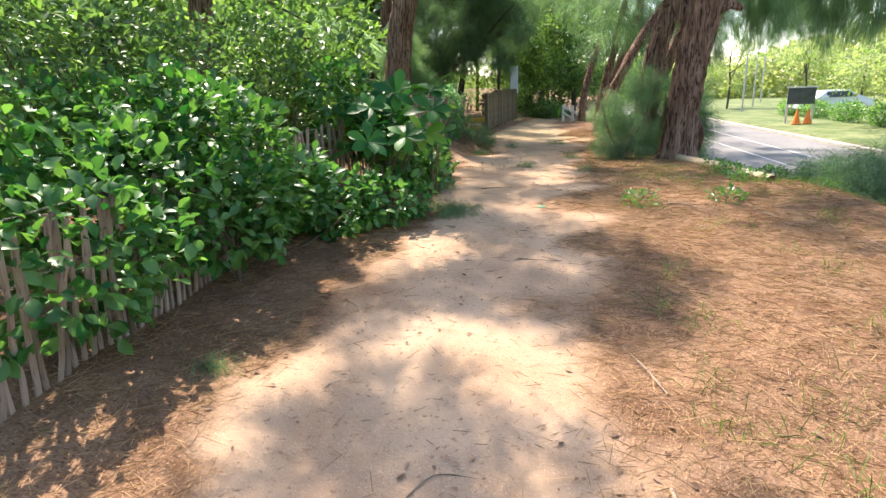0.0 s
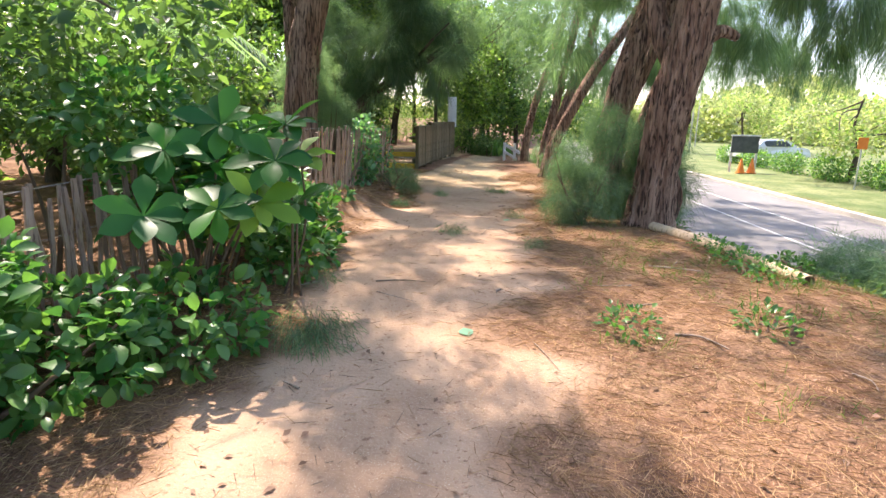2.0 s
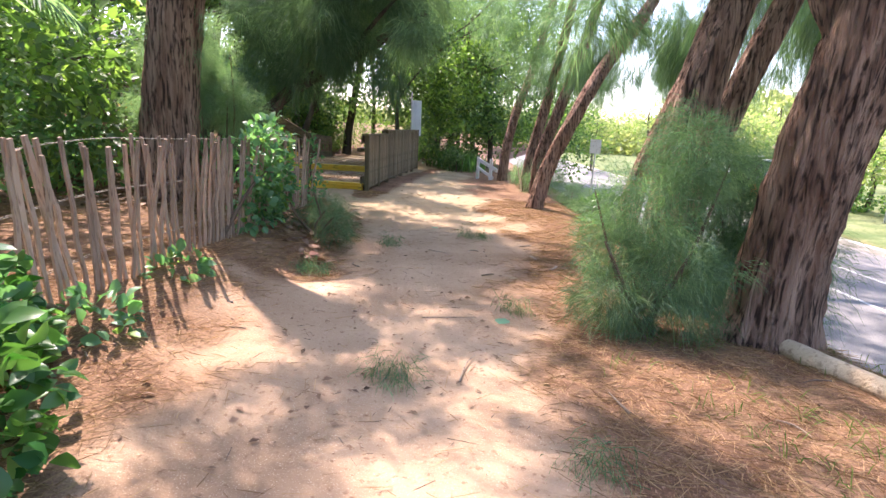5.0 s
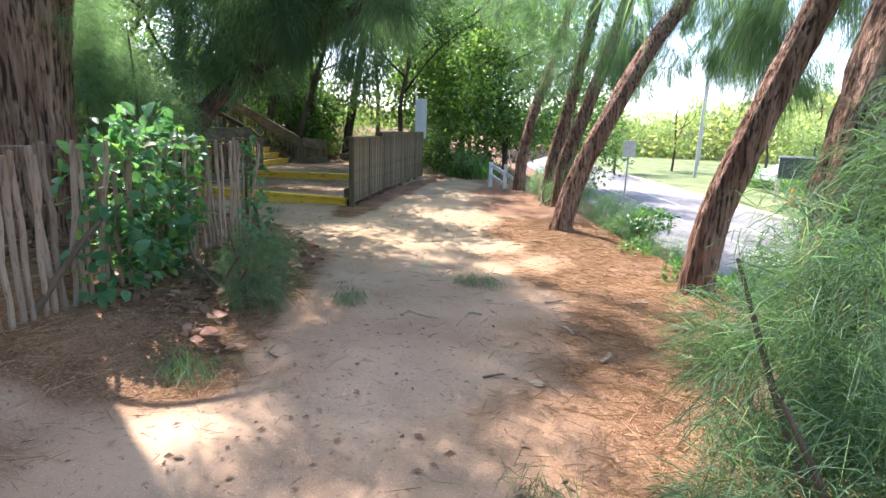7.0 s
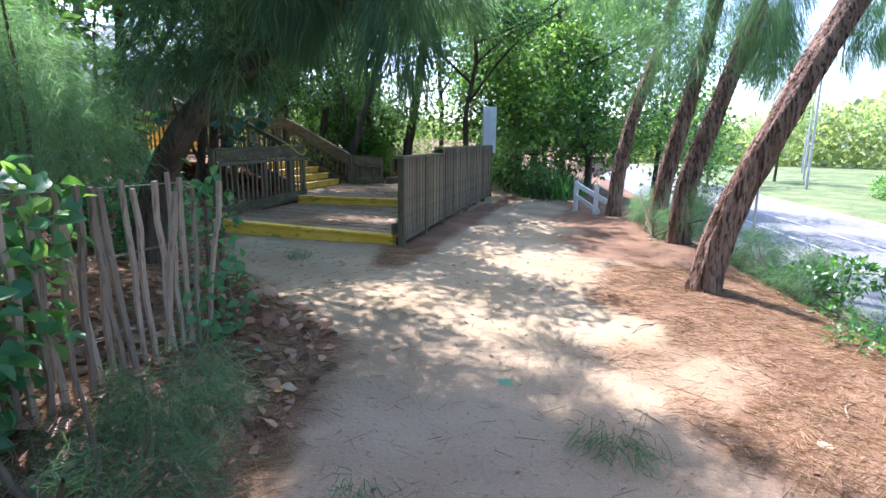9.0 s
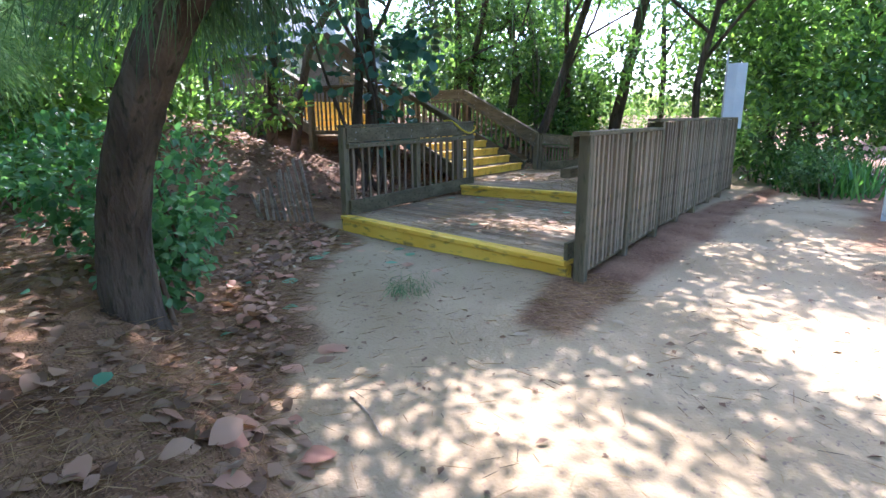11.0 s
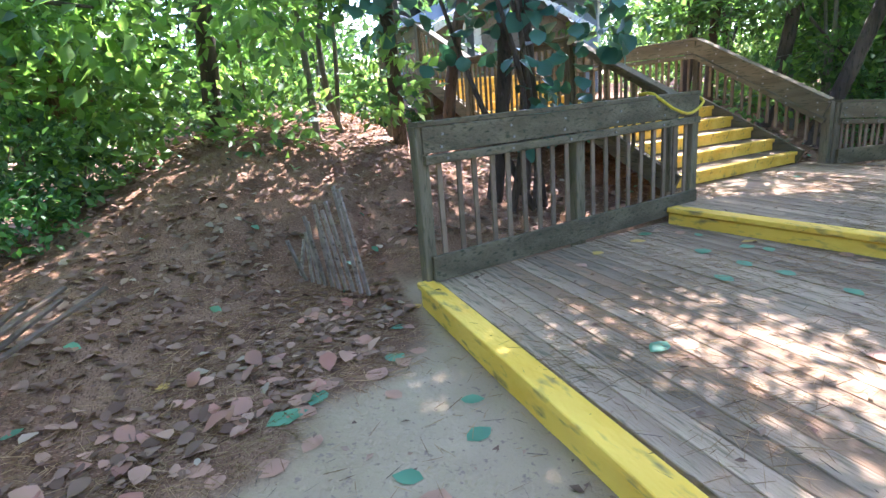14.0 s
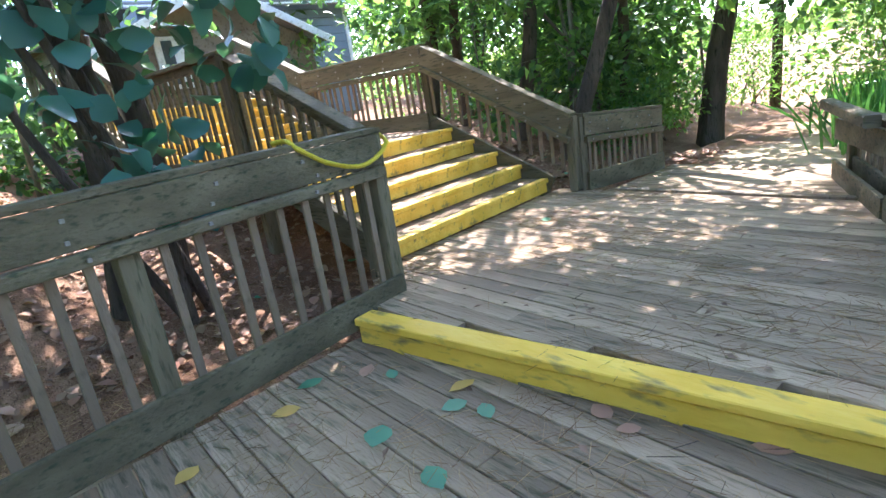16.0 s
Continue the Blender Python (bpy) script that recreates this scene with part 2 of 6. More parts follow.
def tube_mesh(name, pts, radii, mat, segs=12, ridge=0.0, ridges=7, seed=0, closed=True):
    """A round bar through the points, with bark ridges that twist along it."""
    pts, radii = np.asarray(pts, float), np.asarray(radii, float)
    n = len(pts)
    tang = np.gradient(pts, axis=0)
    tang /= np.linalg.norm(tang, axis=1)[:, None]
    ref = np.array([0.31, 0.95, 0.05]) if abs(tang[0, 2]) > 0.5 else np.array([0.0, 0.1, 1.0])
    side = np.cross(tang, ref)
    side /= np.linalg.norm(side, axis=1)[:, None]
    over = np.cross(side, tang)
    ang = np.linspace(0, 2 * np.pi, segs, endpoint=False)
    r = np.repeat(radii[:, None], segs, 1)
    if ridge:
        rg = np.random.default_rng(seed)
        run = np.r_[0, np.cumsum(np.linalg.norm(np.diff(pts, axis=0), axis=1))][:, None]
        ph = rg.uniform(0, 6.28, 6)
        r = r * (1 + ridge * (0.5 * np.sin(ridges * ang + 0.9 * run + ph[0]) + 0.35 * np.sin((ridges * 2 + 1) * ang - 1.7 * run + ph[1]) + 0.3 * np.sin(3 * ang + 2.3 * run + ph[2]) + 0.25 * np.sin((ridges * 3 - 2) * ang + 5 * run + ph[3])) + ridge * 0.3 * rg.normal(size=(n, segs)))
    v = pts[:, None] + r[..., None] * (np.cos(ang)[None, :, None] * side[:, None] + np.sin(ang)[None, :, None] * over[:, None])
    idx = np.arange(n * segs).reshape(n, segs)
    f = np.stack([idx[:-1], np.roll(idx[:-1], -1, 1), np.roll(idx[1:], -1, 1), idx[1:]], -1).reshape(-1, 4)
    return mesh_of(name, v.reshape(-1, 3), f, mat, True)


def curve_pts(points, n):
    """n points of a smooth line through the given ones."""
    points = np.asarray(points, float)
    t = np.linspace(0, len(points) - 1, n)
    out = []
    for s in t:
        i = min(int(s), len(points) - 2)
        u = s - i
        p0, p1, p2, p3 = points[max(i - 1, 0)], points[i], points[i + 1], points[min(i + 2, len(points) - 1)]
        out.append(0.5 * (2 * p1 + (p2 - p0) * u + (2 * p0 - 5 * p1 + 4 * p2 - p3) * u * u + (3 * p1 - p0 - 3 * p2 + p3) * u ** 3))
    return np.array(out)


def unit(v):
    return v / np.maximum(np.linalg.norm(v, axis=-1, keepdims=True), 1e-9)


def leaves_mesh(name, at, way, face, length, width, mat, fold=0.18, fine=False):
    """Leaves at the points, each along its way, with its face turned to face; folded along the rib."""
    n = len(at)
    way = unit(way)
    side = unit(np.cross(way, face))
    up = np.cross(side, way)
    L, W = np.reshape(length, (-1, 1)) * np.ones((n, 1)), np.reshape(width, (-1, 1)) * np.ones((n, 1))
    if not fine:
        v = np.stack([at, at + way * L * 0.5 + side * W / 2 + up * W * fold, at + way * L - up * L * 0.08, at + way * L * 0.5 - side * W / 2 + up * W * fold], 1)
        f = np.array([[0, 1, 2], [0, 2, 3]])
    else:
        mid = at + way * L * 0.5 + up * L * 0.03
        tip = at + way * L - up * L * 0.12
        q1, q3 = at + way * L * 0.27, at + way * L * 0.78 - up * L * 0.04
        v = np.stack([at, q1 + side * W * 0.36 + up * W * fold * 0.8, mid + side * W / 2 + up * W * fold, q3 + side * W * 0.38 + up * W * fold * 0.6, tip,
                      q3 - side * W * 0.38 + up * W * fold * 0.6, mid - side * W / 2 + up * W * fold, q1 - side * W * 0.36 + up * W * fold * 0.8, mid, q3], 1)
        f = np.array([[0, 1, 8], [1, 2, 8], [2, 3, 8], [3, 9, 8], [3, 4, 9], [4, 5, 9], [5, 8, 9], [5, 6, 8], [6, 7, 8], [7, 0, 8]])
    k = v.shape[1]
    faces = (np.arange(n)[:, None, None] * k + f[None]).reshape(-1, 3)
    return mesh_of(name, v.reshape(-1, 3), faces, mat, fine)


def paddle_mesh(name, at, way, face, length, width, mat):
    """Paddle-shaped leaves, broadest beyond the middle, creased along the rib and curling down at the tip."""
    way = unit(way)
    side = unit(np.cross(way, face))
    up = np.cross(side, way)
    L, W = np.reshape(length, (-1, 1)), np.reshape(width, (-1, 1))
    rows = []
    for u, w in ((0.0, 0.06), (0.12, 0.16), (0.3, 0.5), (0.5, 0.82), (0.66, 1.0), (0.82, 0.8), (0.93, 0.4), (1.0, 0.03)):
        mid = at + way * L * u - up * L * 0.28 * u * u
        rows += [mid - side * W * w / 2 + up * W * w * 0.12, mid, mid + side * W * w / 2 + up * W * w * 0.12]
    v = np.stack(rows, 1)
    f = [(3 * i + j, 3 * i + j + 1, 3 * i + j + 4, 3 * i + j + 3) for i in range(7) for j in range(2)]
    return mesh_of(name, v.reshape(-1, 3), (np.arange(len(at))[:, None, None] * 24 + np.array(f)[None]).reshape(-1, 4), mat, True)


def blob_points(r, blobs, n, inner=0.55):
    """Points near the surface of the given lumps (x, y, z, rx, ry, rz), and the way out at each."""
    blobs = np.asarray(blobs, float)
    w = (blobs[:, 3] * blobs[:, 4] + blobs[:, 4] * blobs[:, 5] + blobs[:, 3] * blobs[:, 5])
    pick = r.choice(len(blobs), n, p=w / w.sum())
    d = unit(r.normal(size=(n, 3)))
    rad = inner + (1 - inner) * r.random(n) ** 0.6
    rad *= 1 + 0.14 * np.sin(5 * d[:, 0] + 7 * d[:, 1] + pick) + 0.1 * np.sin(11 * d[:, 2] + 3 * pick + 6 * d[:, 0])
    return blobs[pick, :3] + d * rad[:, None] * blobs[pick, 3:], d


def foliage(name, r, blobs, n, length, width, mat, inner=0.55, droop=0.2, fine=False, rise=0.3):
    at, out = blob_points(r, blobs, n, inner)
    way = unit(out + r.normal(size=(n, 3)) * 0.75 + np.array([0, 0, rise - droop]))
    face = unit(out * 0.6 + np.array([0, 0, 1.0]) + r.normal(size=(n, 3)) * 0.45)
    s = r.uniform(0.6, 1.25, n)
    return leaves_mesh(name, at, way, face, length * s, width * s, mat, fine=fine)


def strands_mesh(name, at, way, length, width, mat, sag=0.35, r=None):
    """Thin needles or blades in two pieces that bend down."""
    n = len(at)
    way = unit(way)
    side = unit(np.cross(way, r.normal(size=(n, 3)))) * (np.reshape(width, (-1, 1)) * np.ones((n, 1))) / 2
    L = np.reshape(length, (-1, 1)) * np.ones((n, 1))
    mid = at + way * L * 0.55
    tip = at + way * L - np.array([0, 0, 1.0]) * L * sag
    v = np.stack([at - side * 0.8, at + side * 0.8, mid - side, mid + side, tip], 1)
    q = np.arange(n)[:, None, None] * 5
    f = (q + np.array([[0, 1, 3], [0, 3, 2], [2, 3, 4]])[None]).reshape(-1, 3)
    return mesh_of(name, v.reshape(-1, 3), f, mat)


def needle_crown(name, r, blobs, tufts, per, length, width, mat, spread=0.55, hang=0.7):
    """Drooping tufts of casuarina twigs in the given lumps."""
    at, out = blob_points(r, blobs, tufts, 0.25)
    base = unit(out * np.array([1, 1, 0.4]) + r.normal(size=(tufts, 3)) * 0.5)
    a = np.repeat(at, per, 0) + r.normal(size=(tufts * per, 3)) * 0.05
    w = unit(np.repeat(base, per, 0) + r.normal(size=(tufts * per, 3)) * spread - np.array([0, 0, hang]))
    return strands_mesh(name, a, w, length * r.uniform(0.5, 1.3, tufts * per), width, mat, 0.3, r)


# ---- the lie of the land ----
def lattice(seed, size=64):
    return np.random.default_rng(seed).random((size, size))


LATTICE = lattice(3)


def rough(x, y, scale, shift=0.0):
    """Smooth random heights between 0 and 1 with bumps about scale metres apart."""
    u, v = np.asarray(x) / scale + shift * 7.3, np.asarray(y) / scale + shift * 3.1
    i, j = np.floor(u).astype(int), np.floor(v).astype(int)
    a, b = u - i, v - j
    a, b = a * a * (3 - 2 * a), b * b * (3 - 2 * b)
    g = lambda m, n: LATTICE[m % 64, n % 64]
    return (g(i, j) * (1 - a) + g(i + 1, j) * a) * (1 - b) + (g(i, j + 1) * (1 - a) + g(i + 1, j + 1) * a) * b


def ease(t):
    t = np.clip(t, 0, 1)
    return t * t * (3 - 2 * t)


ROAD_Z = -0.95
crest = lambda y: np.interp(y, [-6, 2, 6, 8.5, 9.6, 11.9, 15.5, 17.4, 21, 24, 30, 60], [4.5, 3.4, 2.3, 1.45, 0.75, -0.35, -1.3, -2.1, -3.0, -4.1, -6.0, -14.0])
left_edge = lambda y: np.interp(y, [-6, 1.5, 4.75, 7.8, 10.8, 12.7, 15.2, 15.9, 16.6, 17.2, 18.5, 18.7, 40], [-0.3, -1.7, -2.65, -3.3, -4.2, -4.45, -5.3, -6.9, -8.2, -8.9, -9.9, -10.7, -10.9])
right_edge = lambda y: np.interp(y, [-6, 2, 5.2, 7.8, 10.1, 13.6, 15.2, 18, 22, 30, 60], [1.2, -0.15, -0.85, -1.5, -1.9, -2.3, -2.8, -3.8, -4.9, -6.8, -15.0])
road_near = lambda y: 1.75 - 0.25 * (y - 14.5)
road_far = lambda y: 5.6 - 0.25 * (y - 20.4)


def land(x, y, fine=True):
    x, y = np.asarray(x, float), np.asarray(y, float)
    base = np.interp(y, [-8, 3, 8, 11.5, 14, 60], [-0.35, -0.2, 0.1, 0.03, 0.0, 0.0])
    down = ease((x - crest(y)) / np.maximum(road_near(y) - 0.2 - crest(y), 0.4))
    z = base * (1 - down) + (ROAD_Z - 0.05) * down
    z = z + 0.2 * ease((x - road_far(y)) / 0.6)
    away = left_edge(y) - 0.4 - x
    z = z + 0.22 * ease(away / 2.5) * (1 - down) + 0.5 * ease((away - 0.6) / 4.5) * ease((y - 14) / 4.0) + 0.9 * ease((-14.0 - x) / 9) * ease((y - 12) / 6)
    z = z + 0.6 * ease((-10.9 - x) / 2.6) * ease((y - 14.5) / 3.0) * (1 - ease((y - 19.2) / 1.6))
    z = z + 0.27 * ease((left_edge(y) - x) / 0.8) * ease((y - 7.5) / 2.5) * (1 - ease((y - 14.8) / 1.2)) * (1 - 0.6 * ease((left_edge(y) - x - 1.5) / 3.0))
    strip = ease((y - 25.2) / 1.4) * ease((-8.6 - x) / 0.7) * (1 - ease((-11.4 - x) / 0.8))
    z = z * (1 - strip) + 0.27 * strip
    under = ease((y - 18.66) / 0.12) * ease((26.3 - y) / 0.3) * ease((-6.6 - 0.354 * (y - 18.65) - x) / 0.15) * ease((x + 10.75 + 0.18 * (y - 18.7)) / 0.25)
    z = z * (1 - under) - 0.06 * under
    if fine:
        lit = litter_at(x, y)
        z = z + (rough(x, y, 0.9) - 0.5) * 0.07 + (rough(x, y, 0.28, 1) - 0.5) * (0.012 + 0.022 * lit) + (rough(x, y, 0.09, 2) - 0.5) * (0.004 + 0.014 * lit)
    return z


def litter_at(x, y):
    """0 on the trodden sand, 1 on the needle litter."""
    w = (rough(x, y, 0.8, 4) - 0.5) * 0.9 + (rough(x, y, 0.25, 5) - 0.5) * 0.4
    left = ease((left_edge(y) - x + w) / 0.5 + 0.5)
    right = ease((x - right_edge(y) + w) / 0.7 + 0.5)
    strip = ease((y - 17.35) / 0.2) * ease((x + 6.95 + 0.354 * np.minimum(y - 18.66, 0)) / 0.1 + 5 * (y > 18.6)) * ease((-6.72 - 0.12 * (y - 18.66) + 0.72 + 0.3 * w - x) / 0.25)
    return np.maximum(np.maximum(left, right), strip)


def axis(parts):
    return np.unique(np.concatenate([np.arange(a, b, s) for a, b, s in parts]))


gx = axis([(-600, -80, 60), (-80, -26, 4), (-26, -12, 0.4), (-12, -7, 0.12), (-7, 2.5, 0.055), (2.5, 8, 0.2), (8, 60, 2), (60, 601, 60)])
gy = axis([(-600, -60, 60), (-60, -6, 3), (-6, 0, 0.3), (0, 19, 0.055), (19, 30, 0.14), (30, 70, 1.0), (70, 120, 5), (120, 601, 60)])
X, Y = np.meshgrid(gx, gy, indexing="ij")
Z = land(X, Y)
far_off = np.maximum(np.abs(X + 5) - 60, np.abs(Y - 15) - 60)
Z = np.where(far_off > 0, -0.8, Z)
idx = np.arange(X.size).reshape(X.shape)
gf = np.stack([idx[:-1, :-1], idx[1:, :-1], idx[1:, 1:], idx[:-1, 1:]], -1).reshape(-1, 4)


def ground_material():
    mat = bpy.data.materials.new("sand_and_needle_litter")
    mat.use_nodes = True
    nt = mat.node_tree
    bsdf = nt.nodes["Principled BSDF"]
    tc = nt.nodes.new("ShaderNodeTexCoord").outputs["Object"]
    sand = ramp_mix(nt, noise_fac(nt, tc, 1.1, 5), (0.31, 0.20, 0.125), (0.44, 0.305, 0.20))
    sand = ramp_mix(nt, noise_fac(nt, tc, 28, 5, 0.6, 0.72), sand, (0.22, 0.125, 0.075))
    sand = ramp_mix(nt, noise_fac(nt, tc, 160, 2, 0.62, 0.7), sand, (0.55, 0.43, 0.31))
    mould = ramp_mix(nt, noise_fac(nt, tc, 2.2, 5), (0.14, 0.072, 0.04), (0.255, 0.15, 0.088))
    mould = ramp_mix(nt, noise_fac(nt, tc, 34, 6, 0.5, 0.66, (1.0, 3.0, 1.0)), mould, (0.09, 0.05, 0.03))
    mould = ramp_mix(nt, noise_fac(nt, tc, 45, 6, 0.55, 0.7, (3.0, 1.0, 1.0)), mould, (0.38, 0.235, 0.145))
    sl = nt.nodes.new("ShaderNodeAttribute")
    sl.attribute_name = "slab"
    grey = ramp_mix(nt, noise_fac(nt, tc, 0.9, 5), (0.30, 0.223, 0.13), (0.395, 0.302, 0.188))
    grey = ramp_mix(nt, noise_fac(nt, tc, 30, 5, 0.6, 0.72), grey, (0.22, 0.16, 0.12))
    sand = ramp_mix(nt, sl.outputs["Fac"], sand, grey)
    at = nt.nodes.new("ShaderNodeAttribute")
    at.attribute_name = "litter"
    col = ramp_mix(nt, at.outputs["Fac"], sand, mould)
    ag = nt.nodes.new("ShaderNodeAttribute")
    ag.attribute_name = "verge"
    lawn = ramp_mix(nt, noise_fac(nt, tc, 0.8, 5), (0.09, 0.13, 0.045), (0.20, 0.22, 0.10))
    lawn = ramp_mix(nt, noise_fac(nt, tc, 9, 5, 0.5, 0.7), lawn, (0.07, 0.10, 0.035))
    col = ramp_mix(nt, ag.outputs["Fac"], col, lawn)
    nt.links.new(col, bsdf.inputs["Base Color"])
    bsdf.inputs["Roughness"].default_value = 0.95
    bsdf.inputs["Specular IOR Level"].default_value = 0.15
    bp = nt.nodes.new("ShaderNodeBump")
    bp.inputs["Strength"].default_value, bp.inputs["Distance"].default_value = 0.5, 0.015
    nt.links.new(noise_fac(nt, tc, 45, 8, 0.2, 0.8), bp.inputs["Height"])
    nt.links.new(bp.outputs[0], bsdf.inputs["Normal"])
    return mat


gm = mesh_of("ground", np.stack([X, Y, Z], -1).reshape(-1, 3), gf, ground_material(), True)
for key, val in (("litter", litter_at(X, Y)), ("slab", ease((Y - 13.0) / 4.0)), ("verge", ease((X - road_far(Y) - 0.1) / 0.4) * (np.abs(Y) < 300))):
    gm.attributes.new(key, "FLOAT", "POINT").data.foreach_set("value", val.astype(np.float32).ravel())
tagged(new("ground", gm), "sandy path through brown needle litter and verge", "ground", kind="structure")

# the road, its lines and its far kerb
ry = np.arange(-60, 161, 2.0)
rv = np.concatenate([np.stack([road_near(ry) - 0.4, ry, 0 * ry + ROAD_Z], -1), np.stack([road_far(ry), ry, 0 * ry + ROAD_Z], -1)])
k = len(ry)
rf = np.stack([np.arange(k - 1), np.arange(k - 1) + k, np.arange(1, k) + k, np.arange(1, k)], -1)
road = tagged(new("road", mesh_of("road", rv, rf, M_ASPHALT)), "grey asphalt road with leaf shade across it", "road", kind="structure")
way_r = Vector((-0.25, 1, 0)).normalized()
y0, y1 = -20, 120
for off in (1.75, 3.2):
    beam("road_line", (road_near(y0) + off, y0, ROAD_Z + 0.002), (road_near(y1) + off, y1, ROAD_Z + 0.002), 0.09, 0.008, M_LINE, road)
kerb = tagged(new("kerb", beam_mesh("kerb", (road_far(-40), -40, ROAD_Z + 0.06), (road_far(140), 140, ROAD_Z + 0.06), 0.18, 0.16, M_KERB)), "pale concrete kerb along the road", "kerb", kind="structure")


# ---- the boardwalk ----
D1, D2 = 0.16, 0.31
rail_x = lambda y: np.interp(y, [18.66, 21.0, 22.05, 24.3, 25.7, 27.0], [-6.72, -7.12, -7.45, -8.64, -9.3, -9.7])
left_x = lambda y: np.interp(y, [18.7, 21.5, 22.1], [-10.33, -10.78, -11.4])


def plank_deck(name, label, y0, y1, z, xl, xr, new_rows=()):
    deck = thing(name, label, "deck", (-9, (y0 + y1) / 2, z), kind="structure")
    r = np.random.default_rng(int(y0 * 10))
    y, k = y0, 0
    while y < y1 - 0.03:
        w = min(0.138, y1 - y)
        a, b = xl(y + w / 2), xr(y + w / 2)
        cuts = [a, b] if (b - a < 2.2 or k % 2) else [a, a + (b - a) * r.uniform(0.3, 0.7), b]
        for p, q in zip(cuts[:-1], cuts[1:]):
            dz = r.uniform(-0.003, 0.003)
            beam("plank", (p + 0.002, y + w / 2, z - 0.019 + dz), (q - 0.002, y + w / 2, z - 0.019 + dz + r.uniform(-0.002, 0.002)), w - 0.007, 0.038, M_NEWPLANK if k in new_rows else M_PLANK, deck, chamfer=0.1)
        y += w
        k += 1
    return deck


step2_x = lambda y: np.interp(y, [21.42, 22.01], [-10.62, -7.44]) if y > 21.42 else -20.0
deck_low = plank_deck("deck_low", "weathered grey plank deck scattered with needles", 18.8, 22.02, D1, lambda y: max(left_x(y) + 0.03, step2_x(y) - 0.06), lambda y: rail_x(y) - 0.06, (4, 7))
step2_y = lambda x: 21.42 + (x + 10.62) * 0.187
deck_mid = plank_deck("deck_middle", "grey plank deck with dappled light, above a yellow step", 21.56, 24.8, D2, lambda y: np.interp(y, [21.5, 22.1, 24.8], [-10.78, -11.4, -11.75]), lambda y: min(rail_x(y) - 0.06, step2_x(y - 0.1) if 21.42 < y - 0.1 < 22.01 else 0.0))
deck_far = plank_deck("deck_far", "grey plank deck half covered with leaf litter", 24.84, 26.3, D2 - 0.03, lambda y: -11.2, lambda y: rail_x(y) - 0.06)
for d, z in ((deck_low, D1), (deck_mid, D2), (deck_far, D2 - 0.03)):
    for x in (-10.2, -9.2, -8.2):
        beam("joist", (x, d.location.y - (1.2 if d is not deck_far else 0.7), z - 0.09), (x, d.location.y + (1.2 if d is not deck_far else 0.7), z - 0.09), 0.05, 0.1, M_WOOD, d)
beam("threshold_board", (-11.0, 24.82, D2 + 0.004), (-8.95, 24.82, D2 + 0.004), 0.07, 0.03, M_WOOD, deck_mid)


def yellow_step(name, label, a, b, z0, z1):
    st = thing(name, label, "step", ((a[0] + b[0]) / 2, (a[1] + b[1]) / 2, z0))
    beam("riser", (a[0], a[1], (z0 + z1) / 2 - 0.035), (b[0], b[1], (z0 + z1) / 2 - 0.035), 0.10, z1 - z0 - 0.03, M_YELLOW, st)
    beam("tread_edge", (a[0], a[1], z1 - 0.02), (b[0], b[1], z1 - 0.02), 0.155, 0.045, M_YELLOW, st, "worn yellow-painted step edge")
    return st


yellow_step("deck_step", "worn yellow-painted timber step at the deck's front", (-10.34, 18.72), (-6.80, 18.68), -0.02, D1 + 0.012)
yellow_step("deck_step", "worn yellow-painted timber step between the two decks", (-10.66, 21.42), (-7.44, 22.01), D1 - 0.01, D2 + 0.012)


def picket_run(parent, a, b, z0, z1, gap=0.115, w=0.042, t=0.02, mat=None, tilt=0.0, zb0=None, zb1=None, side=0.0):
    """Balusters from a to b (plan); z0 to z1 at a and zb0 to zb1 at b."""
    a, b = Vector((a[0], a[1], 0)), Vector((b[0], b[1], 0))
    zb0, zb1 = z0 if zb0 is None else zb0, z1 if zb1 is None else zb1
    n = max(int((b - a).length / gap), 1)
    d = (b - a).normalized()
    r = np.random.default_rng(int(abs(a.x * 100 + a.y * 10)) % 10000)
    for i in range(n):
        u = (i + 0.5) / n
        p = a.lerp(b, u)
        lo, hi = z0 + (zb0 - z0) * u, z1 + (zb1 - z1) * u
        j = r.normal(size=3) * 0.006
        beam("picket", (p.x + j[0], p.y + j[1], lo), (p.x + j[0] + d.x * j[2], p.y + j[1] + d.y * j[2], hi), w, t, mat or M_WOOD, parent, up=(d.y, -d.x, 0))


